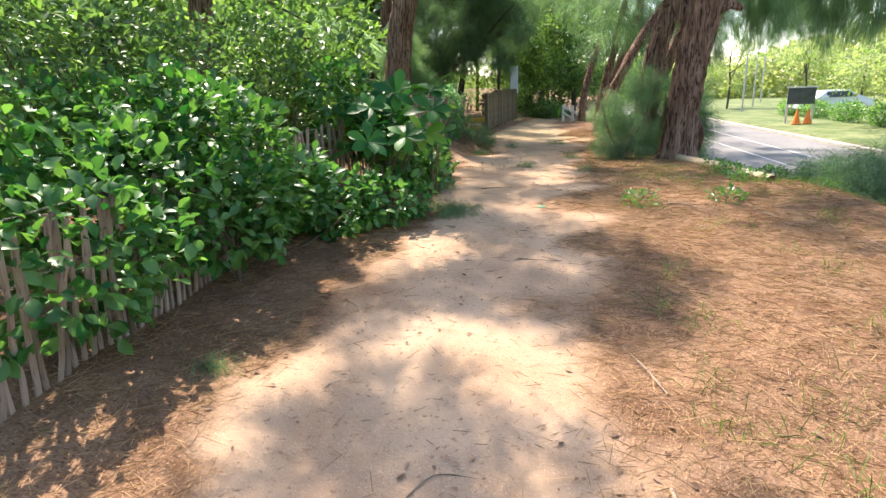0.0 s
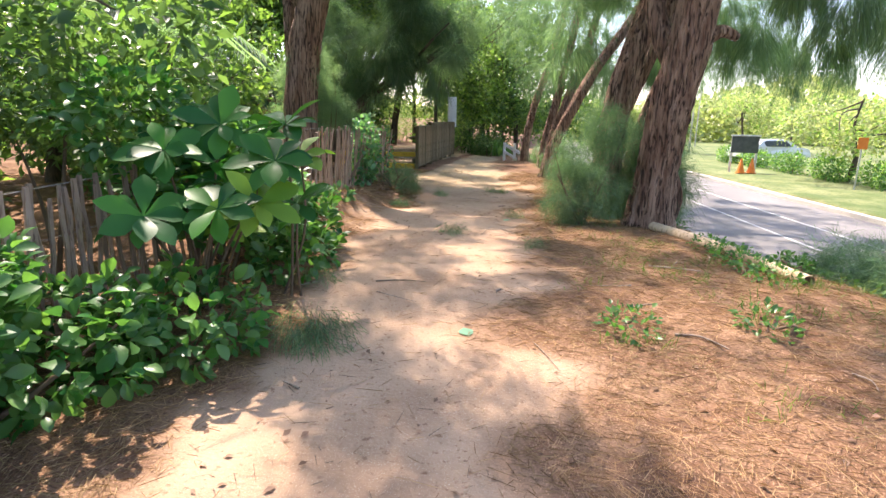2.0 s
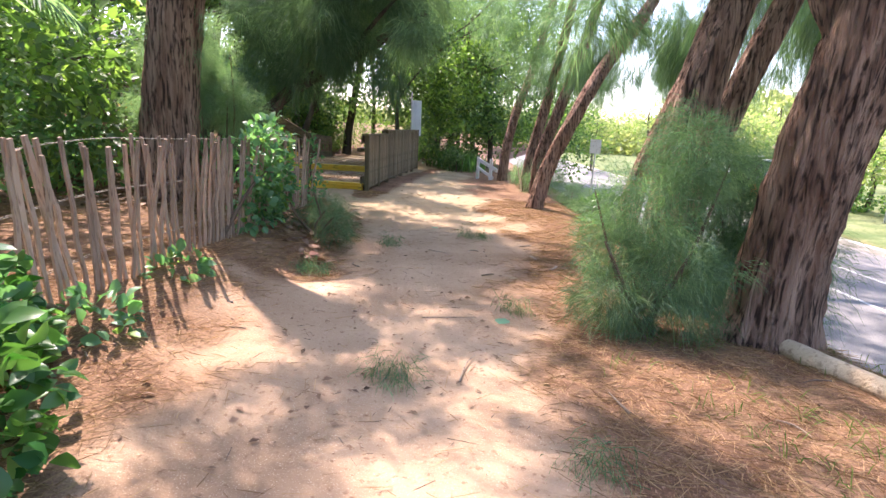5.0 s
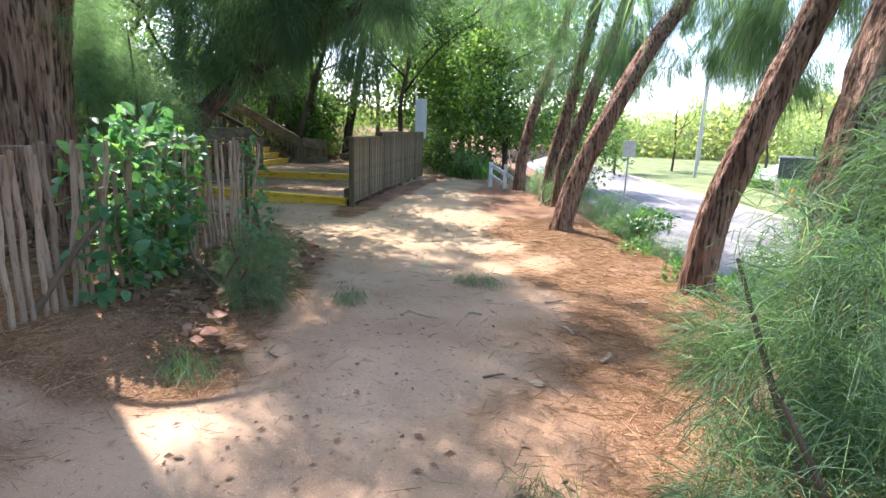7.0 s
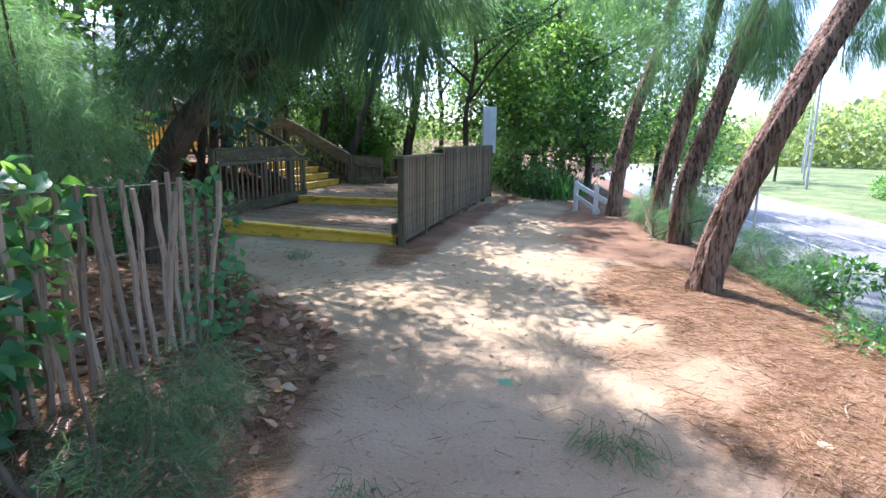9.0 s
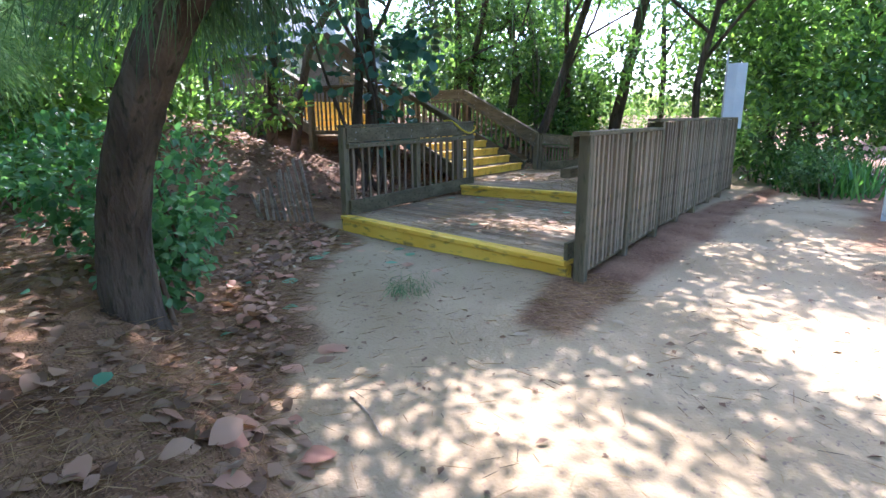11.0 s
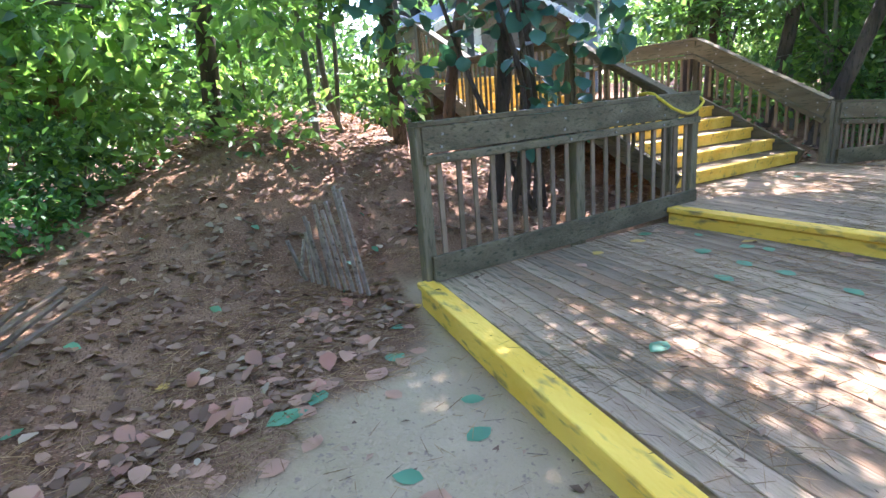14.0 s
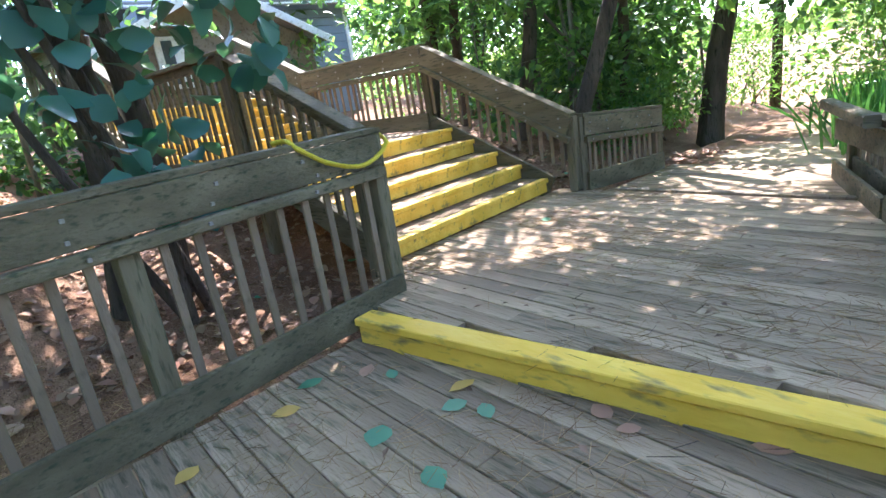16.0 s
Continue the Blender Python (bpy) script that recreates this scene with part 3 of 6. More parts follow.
def rail_section(name, label, a, b, za, zb, foot_a, foot_b, posts=(0.0, 1.0), skirt=True, cap_out=1, gap=0.125):
    """A guard rail: posts, a cap, a broad top board, a lower rail, balusters and a skirt board. za, zb: height of the cap at the ends."""
    a, b = Vector(a), Vector(b)
    top = thing(name, label, "railing", (a.x, a.y, foot_a))
    d = (b - a).normalized()
    n = Vector((d.y, -d.x, 0)) * cap_out
    at = lambda u, z, off=0.0: (a.x + (b.x - a.x) * u + n.x * off, a.y + (b.y - a.y) * u + n.y * off, z)
    for u in posts:
        f = foot_a + (foot_b - foot_a) * u
        beam("post", at(u, f - 0.1), at(u, za + (zb - za) * u - 0.035), 0.1, 0.1, M_POST, top, up=(d.x, d.y, 0), chamfer=0.06)
    beam("cap", at(-0.01, za - 0.018), at(1.01, zb - 0.018), 0.15, 0.036, M_WOODX, top, "grey weathered rail cap")
    board = beam("top_board", at(0, za - 0.135, 0.058), at(1, zb - 0.135, 0.058), 0.036, 0.19, M_WOODX, top)
    low_rail = beam("lower_rail", at(0, za - 0.275, 0.065), at(1, zb - 0.275, 0.065), 0.075, 0.065, M_WOODX, top)
    picket_run(top, at(0.02, 0, 0.035), at(0.98, 0, 0.035), foot_a + 0.1, za - 0.28, gap, mat=M_BALUSTER, zb0=foot_b + 0.1, zb1=zb - 0.28)
    if skirt:
        beam("skirt_board", at(0, foot_a + 0.11, 0.075), at(1, foot_b + 0.11, 0.075), 0.036, 0.2, M_WOODX, top)
    r = np.random.default_rng(5)
    for u in np.arange(0.06, 1, 0.19):
        for h in (0.10, 0.19, 0.275):
            z = za + (zb - za) * u - h
            o = 0.079 if h < 0.2 else 0.105
            p = at(u + r.normal() * 0.01, z, o)
            beam("bolt", p, (p[0] + n.x * 0.012, p[1] + n.y * 0.012, p[2]), 0.018, 0.018, M_BOLT, board if h < 0.2 else low_rail)
    return top


# rail on the bank side of the low deck, up to the foot of the stairs
rail_section("deck_railing", "weathered grey timber railing with bolted top board", (-10.36, 18.76, 0), (-10.86, 21.82, 0), 1.37, 1.40, D1, D1 + 0.06, (0.0, 0.5, 1.0), gap=0.15)


# boarded rails: between the deck and the sandy path, and along the upper deck
def boarded_rail(name, label, p, q, za, zb, low, foot, side=1):
    """Upright boards between posts on the outer face, a cap, and a kerb and handrail on the inner face."""
    a, b = Vector((*p, 0)), Vector((*q, 0))
    rl = thing(name, label, "railing", (a.x, a.y, low))
    d = (b - a).normalized()
    n = Vector((d.y, -d.x, 0)) * side
    L = (b - a).length
    at = lambda u, z, off=0.0: (a.x + d.x * L * u + n.x * off, a.y + d.y * L * u + n.y * off, z)
    top = lambda u, dz: za + (zb - za) * u + dz
    k = max(round(L / 1.05), 1)
    for i in range(k + 1):
        beam("post", at(i / k, low - 0.1, 0.05), at(i / k, top(i / k, -0.03), 0.05), 0.1, 0.1, M_POST, rl, up=(d.x, d.y, 0), chamfer=0.06)
    beam("cap", at(-0.03, top(0, -0.018), 0.02), at(1.01, top(1, -0.018), 0.02), 0.15, 0.036, M_WOODX, rl, "grey weathered rail cap")
    beam("inner_board", at(0, top(0, -0.135), -0.085), at(1, top(1, -0.135), -0.085), 0.036, 0.18, M_WOODX, rl)
    beam("outer_rail", at(0, top(0, -0.09), 0.045), at(1, top(1, -0.09), 0.045), 0.036, 0.09, M_WOODX, rl)
    beam("bottom_rail", at(0, low + 0.13, 0.045), at(1, low + 0.13, 0.045), 0.036, 0.14, M_WOODX, rl)
    beam("inner_kerb", at(0, foot + 0.09, -0.095), at(1, foot + 0.09, -0.095), 0.036, 0.17, M_WOODX, rl)
    picket_run(rl, at(0.005, 0, 0.072), at(0.995, 0, 0.072), low + 0.1, top(0, -0.04), 0.118, 0.05, 0.034, zb1=top(1, -0.04))
    if foot < D2:
        beam("inner_handrail", at(0.04, 0.95, -0.17), at(1, 0.95, -0.17), 0.1, 0.085, M_WOODX, rl)
    return rl


boarded_rail("path_railing", "weathered boarded timber railing beside the sandy path", (-6.72, 18.66), (-7.12, 21.0), 1.32, 1.32, 0.0, D1)
boarded_rail("path_railing", "taller weathered boarded railing further along the path", (-7.13, 21.02), (-7.92, 26.2), 1.42, 1.43, 0.0, D1)
boarded_rail("deck_railing", "weathered boarded railing along the upper deck", (-7.45, 22.08), (-8.64, 24.3), 1.2, 1.1, D2, D2)
boarded_rail("deck_railing", "lower weathered railing at the upper deck's end", (-8.66, 24.34), (-9.3, 25.7), 0.94, 0.86, D2 - 0.03, D2 - 0.03)

# ---- the stairs, the landing and the upper flight ----
RISE, RUN = 0.16, 0.315
S0, S1 = Vector((-11.4, 22.1, 0)), Vector((-11.77, 24.56, 0))
up_way = Vector((-(S1 - S0).y, (S1 - S0).x, 0)).normalized()
if up_way.x > 0:
    up_way = -up_way


def flight(name, label, p, q, z, steps, run, way):
    st = thing(name, label, "stairs", (p.x, p.y, z))
    for i in range(steps):
        a, b = p + way * run * i, q + way * run * i
        zt = z + RISE * (i + 1)
        c, d = a + way * (run * 0.5 + 0.04), b + way * (run * 0.5 + 0.04)
        tread = beam("tread", (c.x, c.y, zt - 0.022), (d.x, d.y, zt - 0.022), run - 0.06, 0.038, M_PLANK, st)
        beam("riser", (a.x, a.y, zt - 0.085), (b.x, b.y, zt - 0.085), 0.036, RISE - 0.03, M_YELLOW, st, "yellow-painted riser")
        beam("nosing", (a.x, a.y, zt - 0.02), (b.x, b.y, zt - 0.02), 0.09, 0.045, M_YELLOW, tread, "worn yellow step edge")
    for e in (p, q):
        a, b = e - way * 0.06, e + way * (run * steps)
        beam("stringer", (a.x, a.y, z + 0.05), (b.x, b.y, z + RISE * steps + 0.05), 0.045, 0.27, M_WOODX, st)
    return st


flight("stairs", "timber stairs with worn yellow-painted risers", S0, S1, D2, 5, RUN, up_way)
LAND = D2 + 5 * RISE
top0, top1 = S0 + up_way * RUN * 5, S1 + up_way * RUN * 5
landing = thing("landing", "weathered plank landing above the stairs", "landing", (-14, 23.5, LAND), kind="structure")
for i in range(18):
    a, b = top0 + up_way * (0.14 * i + 0.02), top1 + up_way * (0.14 * i + 0.02)
    beam("plank", (a.x, a.y, LAND - 0.022), (b.x, b.y, LAND - 0.022), 0.132, 0.038, M_PLANK, landing)
U0, U1 = top0 + up_way * 2.5, top1 + up_way * 2.5
for e in (top0, top1, U0, U1):
    beam("post", (e.x, e.y, 0.0), (e.x, e.y, LAND - 0.05), 0.12, 0.12, M_POST, landing, up=(1, 0, 0))
flight("upper_stairs", "upper timber stairs with yellow-painted risers", U0, U1, LAND, 5, 0.34, up_way)
V0, V1 = U0 + up_way * 1.7, U1 + up_way * 1.7
up_land = thing("upper_landing", "weathered plank landing before the house", "landing", (V0.x, V0.y, LAND + 0.8), kind="structure")
for i in range(14):
    a, b = V0 + up_way * (0.14 * i + 0.02), V1 + up_way * (0.14 * i + 0.02)
    beam("plank", (a.x, a.y, LAND + 0.778), (b.x, b.y, LAND + 0.778), 0.132, 0.038, M_PLANK, up_land)
for e in (V0, V1, V0 + up_way * 1.9, V1 + up_way * 1.9):
    beam("post", (e.x, e.y, 0.3), (e.x, e.y, LAND + 0.75), 0.12, 0.12, M_POST, up_land, up=(1, 0, 0))
side_s = (S1 - S0).normalized()
rl = side_s * 0.05

def guard(name, label, a, b, za, zb, foot_a, foot_b, gap=0.13, head=True):
    """A plain guard rail: a thin cap plank over full-height balusters, a bottom rail and stout posts."""
    a, b = Vector(a), Vector(b)
    top = thing(name, label, "railing", (a.x, a.y, foot_a))
    d = (b - a).normalized()
    at = lambda u, z: (a.x + (b.x - a.x) * u, a.y + (b.y - a.y) * u, z)
    for u in ((0.0, 1.0) if head else (1.0,)):
        beam("post", at(u, foot_a + (foot_b - foot_a) * u - 0.3), at(u, za + (zb - za) * u - 0.03), 0.13, 0.13, M_POST, top, up=(d.x, d.y, 0), chamfer=0.06)
    beam("cap", at(-0.02, za - 0.016), at(1.02, zb - 0.016), 0.15, 0.036, M_WOODX, top, "pale weathered cap plank")
    beam("under_rail", at(0, za - 0.075), at(1, zb - 0.075), 0.04, 0.08, M_WOODX, top)
    beam("bottom_rail", at(0, foot_a + 0.06), at(1, foot_b + 0.06), 0.04, 0.09, M_WOODX, top)
    picket_run(top, at(0.01, 0), at(0.99, 0), foot_a + 0.02, za - 0.05, gap, 0.042, 0.03, M_WOODX, zb0=foot_b + 0.02, zb1=zb - 0.05)
    return top


# guard rails of the stairs
guard("stair_railing", "sloping timber stair railing with square balusters", S0 - rl, top0 - rl, D2 + 1.08, LAND + 1.07, D2 + 0.12, LAND + 0.12)
rail_section("stair_railing", "sloping timber stair railing beside yellow steps", S1 + rl - up_way * 0.34, top1 + rl, D2 + 0.83, LAND + 1.02, D2 + 0.12, LAND + 0.12, skirt=False, cap_out=-1)
guard("landing_railing", "level timber railing along the landing", top0 - rl, U0 - rl, LAND + 1.07, LAND + 1.07, LAND, LAND, head=False)
rail_section("landing_railing", "level timber railing at the landing's back", top1 + rl, U1 + rl, LAND + 1.02, LAND + 1.02, LAND, LAND, skirt=True, cap_out=-1)
guard("stair_railing", "sloping timber railing of the upper stairs", U0 - rl, V0 - rl, LAND + 1.07, LAND + 1.9, LAND + 0.1, LAND + 0.9, head=False)
rail_section("stair_railing", "sloping timber railing of the upper stairs", U1 + rl, V1 + rl, LAND + 1.02, LAND + 1.82, LAND + 0.1, LAND + 0.9, skirt=False, cap_out=-1)
rail_section("landing_railing", "timber railing of the upper landing", V0 - rl, V0 - rl + up_way * 1.9, LAND + 1.9, LAND + 1.9, LAND + 0.8, LAND + 0.8)
# short rail that turns the corner beside the stairs
rail_section("corner_railing", "short weathered timber railing at the stairs' foot", (-11.42, 24.76, 0), (-11.3, 26.1, 0), 1.12, 1.02, D2 - 0.02, D2 - 0.05, skirt=True, cap_out=1, gap=0.1)


# ---- picket fence along the hedge ----
FENCE = [(-3.05, 1.0), (-3.7, 3.0), (-4.2, 5.0), (-4.5, 7.5), (-4.88, 9.8), (-5.25, 11.6), (-5.62, 13.5), (-5.76, 14.25)]


def picket_fence():
    fence = thing("picket_fence", "leaning sand fence of thin wooden pickets and wire", "fence", (-4.4, 5.0, 0))
    line = curve_pts(np.array(FENCE), 400)
    run = np.r_[0, np.cumsum(np.linalg.norm(np.diff(line, axis=0), axis=1))]
    r = np.random.default_rng(11)
    meshes = []
    for k in range(6):
        v, f = [], []
        n = 6
        w, t = r.uniform(0.027, 0.038), r.uniform(0.013, 0.02)
        for i in range(n):
            u = i / (n - 1)
            ww = w * (1 + 0.12 * r.normal()) * (0.75 if i == n - 1 else 1)
            off = Vector((0.006 * r.normal(), 0.005 * r.normal(), 0))
            z = u * 1.0
            v += [off + Vector((sx * ww / 2, sy * t / 2, z)) for sx, sy in ((-1, -1), (1, -1), (1, 1), (-1, 1))]
        for i in range(n - 1):
            o = 4 * i
            f += [(o + j, o + (j + 1) % 4, o + 4 + (j + 1) % 4, o + 4 + j) for j in range(4)]
        f += [(3, 2, 1, 0), tuple(range(4 * n - 4, 4 * n))]
        meshes.append(mesh_of("picket", v, f, M_PICKET))
    s, i = 0.0, 0
    while s < run[-1]:
        x, y = np.interp(s, run, line[:, 0]), np.interp(s, run, line[:, 1])
        x2, y2 = np.interp(s + 0.05, run, line[:, 0]), np.interp(s + 0.05, run, line[:, 1])
        yaw = math.degrees(math.atan2(y2 - y, x2 - x))
        h = r.uniform(1.02, 1.14) if y > 4 else r.uniform(0.95, 1.1)
        lean = 4 * math.sin(s * 0.9) + r.normal() * 2.5 - 13 * math.exp(-((y - 9.4) / 1.6) ** 2)
        z = float(land(x, y, False)) - 0.06
        m = pose(x - fence.location.x, y - fence.location.y, z - fence.location.z, 4 + r.normal() * 3, lean, yaw) @ Matrix.Diagonal((1, 1, h, 1))
        part("picket", meshes[i % 6], fence, m=m)
        s += r.uniform(0.066, 0.088)
        i += 1
    for h in (0.25, 0.65, 1.0):
        for d in (-0.014, 0.014):
            pts = np.array([(x + d, y, float(land(x, y, False)) + h) for x, y in line[::8]])
            part("wire", tube_mesh("wire", pts - np.array(fence.location), np.full(len(pts), 0.002), M_BOLT, 5), fence)
    return fence


picket_fence()


def fence_scrap(at, n, rz, label):
    sc = thing("fence_scrap", label, "fence", (*at, float(land(*at, False))), rz=rz)
    r = np.random.default_rng(n)
    for i in range(n):
        h = r.uniform(0.26, 0.4) + 0.045 * i
        beam("picket", (0.085 * i + sc.location.x, sc.location.y, sc.location.z - 0.05), (0.085 * i - 0.1 + 0.05 * r.normal() + sc.location.x, sc.location.y + 0.1 * r.normal(), sc.location.z + h), 0.036, 0.018, M_STICK, sc, up=(0, 1, 0))
    return sc


fence_scrap((-11.15, 17.85), 11, 30, "broken end of a weathered picket fence beside the deck")
heap = thing("picket_heap", "fallen bundle of grey pickets on the leaf litter", "wood", (-9.3, 15.75, float(land(-9.3, 15.75, False))))
for i in range(9):
    a = Vector((-9.15 + 0.03 * (i % 4), 15.62 + 0.05 * i, heap.location.z + 0.05 + 0.015 * (i % 3)))
    beam("picket", a, a + Vector((-1.0 - 0.05 * (i * 7 % 5), 0.1 + 0.07 * (i * 5 % 9) , 0.16 + 0.03 * (i * 3 % 4))), 0.036, 0.018, M_STEM, heap)


# ---- trees ----
def limb(points, r0, r1, parent, mat, n=14, segs=10, ridge=0.06, name="limb", seed=0):
    p = curve_pts(points, n)
    return part(name, tube_mesh(name, p - np.array(parent.location), np.linspace(r0, r1, n), mat, segs, ridge, 5, seed), parent)


def casuarina(base, line, r0, r1, blobs, label, tufts, seed, limbs=(), flare=1.5, pale=0.25, mat=None, hang=0.7, length=0.34, extra=(), needles=None):
    """A leaning trunk through line (from its base), limbs, and a crown of drooping needle tufts in the lumps."""
    x, y = base
    z = float(land(x, y, False))
    tree = thing("casuarina_tree", label, "tree", (x, y, z), "casuarinas by the path")
    pts = curve_pts([(x, y, z - 0.25), *line], 46)
    u = np.linspace(0, 1, 46)
    rad = r0 + (r1 - r0) * u + r0 * (flare - 1) * np.exp(-u * 16)
    part("trunk", tube_mesh("trunk", pts - np.array([x, y, z]), rad, mat or M_BARK, 40, 0.11, 9, seed), tree, "ridged reddish grey bark")
    for k, (pp, ra, rb) in enumerate(limbs):
        limb(pp, ra, rb, tree, mat or M_BARK, seed=seed + k + 1)
    r = np.random.default_rng(seed)
    if tufts and len(blobs):
        bl = np.array(blobs, float)
        bl[:, :3] -= (x, y, z)
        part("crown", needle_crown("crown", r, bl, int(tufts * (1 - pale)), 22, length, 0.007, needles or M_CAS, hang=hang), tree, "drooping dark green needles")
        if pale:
            part("crown", needle_crown("crown", r, bl, int(tufts * pale), 22, length, 0.007, M_CASL, hang=hang), tree, "needles in a pale sunlit tone")
    if len(extra):
        ex = np.array(extra, float)
        ex[:, :3] -= (x, y, z)
        part("crown", needle_crown("crown", r, ex, 26 * len(ex), 30, 0.4, 0.006, needles or M_CAS, 0.2, 1.8), tree, "long hanging strands of needles")
    return tree


def lumps(seed, n, lo, hi, size):
    r = np.random.default_rng(seed)
    c = r.uniform(lo, hi, (n, 3))
    s = r.uniform(0.7, 1.3, (n, 1)) * np.array(size)
    return np.hstack([c, s])


# the great double trunk on the bank
casuarina((-0.24, 11.42), [(-0.2, 11.36, 0.7), (-0.12, 11.22, 1.6), (0.03, 11.05, 2.6), (0.1, 10.9, 4.0), (0.2, 10.8, 7.0)], 0.275, 0.25,
          np.vstack([lumps(21, 16, (-2.5, 9, 4.3), (3.5, 16, 7.5), (1.0, 1.0, 0.7)), [(2.2, 11.5, 3.5, 0.5, 0.5, 0.8), (3.0, 12.5, 3.3, 0.6, 0.6, 0.8), (1.6, 12.3, 3.9, 0.6, 0.6, 0.7), (3.8, 13.2, 3.6, 0.6, 0.6, 0.8), (2.6, 10.4, 3.9, 0.6, 0.6, 0.7), (4.4, 11.6, 3.8, 0.7, 0.7, 0.8)]]), "massive leaning casuarina with twisted ridged bark", 1900, 21,
          [([(0.02, 11.6, 0.1), (0.12, 11.62, 0.45), (0.02, 11.5, 0.85)], 0.15, 0.07), ([(0.1, 11.1, 2.5), (0.4, 11.2, 2.68), (0.62, 11.25, 2.6)], 0.12, 0.05), ([(0.15, 10.95, 4.0), (1.5, 12.0, 5.0), (3.0, 13.2, 5.2)], 0.12, 0.03), ([(0.1, 10.9, 4.4), (-0.6, 10.4, 5.4), (-1.8, 9.8, 5.8)], 0.13, 0.03), ([(-0.08, 11.15, 2.2), (-0.42, 11.3, 3.0), (-0.6, 11.4, 4.2)], 0.17, 0.1), ([(-0.12, 11.3, 0.75), (-0.33, 11.26, 0.3), (-0.52, 11.24, -0.12)], 0.13, 0.16)], 2.3,
          extra=lumps(211, 17, (1.3, 11.0, 2.5), (4.2, 13.6, 3.7), (0.28, 0.28, 0.5)))
casuarina((-0.95, 12.3), [(-0.9, 12.3, 0.8), (-0.8, 12.4, 2.0), (-0.35, 12.7, 3.6), (0.2, 13.0, 6.0)], 0.24, 0.16,
          np.vstack([lumps(22, 10, (-3.5, 11, 4.2), (0.5, 15, 6.8), (0.9, 0.9, 0.7)), lumps(221, 5, (-2.2, 12.5, 2.6), (-0.5, 15, 4.0), (0.5, 0.5, 0.6))]), "leaning casuarina with reddish bark behind needles", 800, 22, [([(-0.6, 12.5, 2.6), (-0.1, 12.9, 3.4), (0.6, 13.2, 4.6)], 0.12, 0.06)])
casuarina((-1.12, 14.95), [(-1.05, 15.0, 0.7), (-0.75, 15.1, 1.7), (-0.3, 15.3, 2.9), (0.3, 15.6, 4.8)], 0.155, 0.12,
          lumps(23, 9, (-1.5, 14, 4.2), (2.8, 18, 6.6), (0.9, 0.9, 0.7)), "leaning casuarina with peeling sunlit bark", 700, 23)
casuarina((-0.62, 13.6), [(-0.5, 13.7, 0.8), (-0.1, 13.9, 2.2), (0.4, 14.1, 3.6), (0.9, 14.4, 6.0)], 0.17, 0.12, [], "pale leaning casuarina trunk in low foliage", 0, 24, extra=lumps(241, 20, (-0.6, 14.5, 2.3), (3.4, 19.5, 3.8), (0.35, 0.35, 0.5)))
casuarina((-2.72, 17.95), [(-2.55, 18.1, 0.7), (-2.15, 18.3, 1.7), (-1.58, 18.8, 2.9), (-0.8, 19.5, 4.2), (-0.2, 20.2, 5.6)], 0.155, 0.11,
          lumps(25, 10, (-2.5, 18, 4.2), (2.0, 24, 7.0), (1.0, 1.0, 0.8)), "strongly leaning dark reddish casuarina trunk", 800, 25,
          extra=lumps(251, 24, (-2.2, 18.5, 2.9), (2.6, 25.0, 4.6), (0.4, 0.4, 0.55)))
casuarina((-2.95, 20.9), [(-2.9, 21.0, 0.9), (-2.6, 21.3, 2.0), (-2.2, 21.8, 3.4), (-1.7, 22.4, 5.6)], 0.16, 0.11,
          np.vstack([lumps(26, 9, (-4.5, 20, 4.0), (0.0, 25, 7.0), (1.0, 1.0, 0.8)), lumps(261, 6, (-3.5, 18.5, 2.2), (-1.0, 24, 3.8), (0.6, 0.6, 0.6))]), "leaning casuarina trunk on the bank", 700, 26)
casuarina((-3.35, 21.9), [(-3.25, 22.0, 0.9), (-3.0, 22.3, 2.2), (-2.75, 22.6, 3.6), (-2.4, 23.0, 6.0)], 0.15, 0.1, [], "slender casuarina trunk on the bank", 0, 27)
casuarina((-4.25, 23.6), [(-4.2, 23.7, 0.9), (-4.0, 24.1, 2.2), (-3.6, 24.8, 3.8), (-3.2, 25.4, 6.0)], 0.15, 0.1,
          np.vstack([lumps(28, 9, (-6.0, 22, 4.2), (-2.0, 28, 7.0), (1.1, 1.1, 0.8)), lumps(281, 7, (-5.0, 20.5, 2.6), (-3.0, 26, 4.2), (0.8, 0.8, 0.6))]), "casuarina trunk beside a white barrier", 700, 28)
# behind the fence
# its high crown lumps are added out of view to shade the sand
casuarina((-7.1, 12.9), [(-7.1, 12.95, 1.0), (-7.0, 13.0, 2.4), (-6.75, 13.1, 3.8), (-6.4, 13.3, 6.2)], 0.37, 0.26,
          np.vstack([lumps(29, 7, (-6.2, 12.5, 5.0), (-4.2, 16.8, 6.0), (0.8, 0.8, 0.5)), [(-5.2, 13.2, 5.0, 0.8, 0.8, 0.4), (-5.8, 14.2, 5.2, 0.8, 0.8, 0.4), (-4.6, 13.6, 5.2, 0.8, 0.8, 0.4), (-5.4, 15.0, 5.4, 0.8, 0.8, 0.4), (-4.4, 12.4, 5.0, 0.8, 0.8, 0.4), (-7.2, 17.2, 5.2, 0.8, 0.8, 0.4), (-6.6, 16.6, 5.2, 0.8, 0.8, 0.4), (-6.2, 15.8, 5.3, 0.7, 0.7, 0.4)]]), "tall casuarina with rough bark behind the fence", 1000, 29,
          [([(-6.7, 13.1, 3.9), (-6.2, 13.9, 4.6), (-5.6, 15.0, 5.1)], 0.06, 0.015), ([(-6.8, 13.1, 3.4), (-7.6, 12.4, 4.6), (-8.4, 11.6, 5.6)], 0.1, 0.03)])
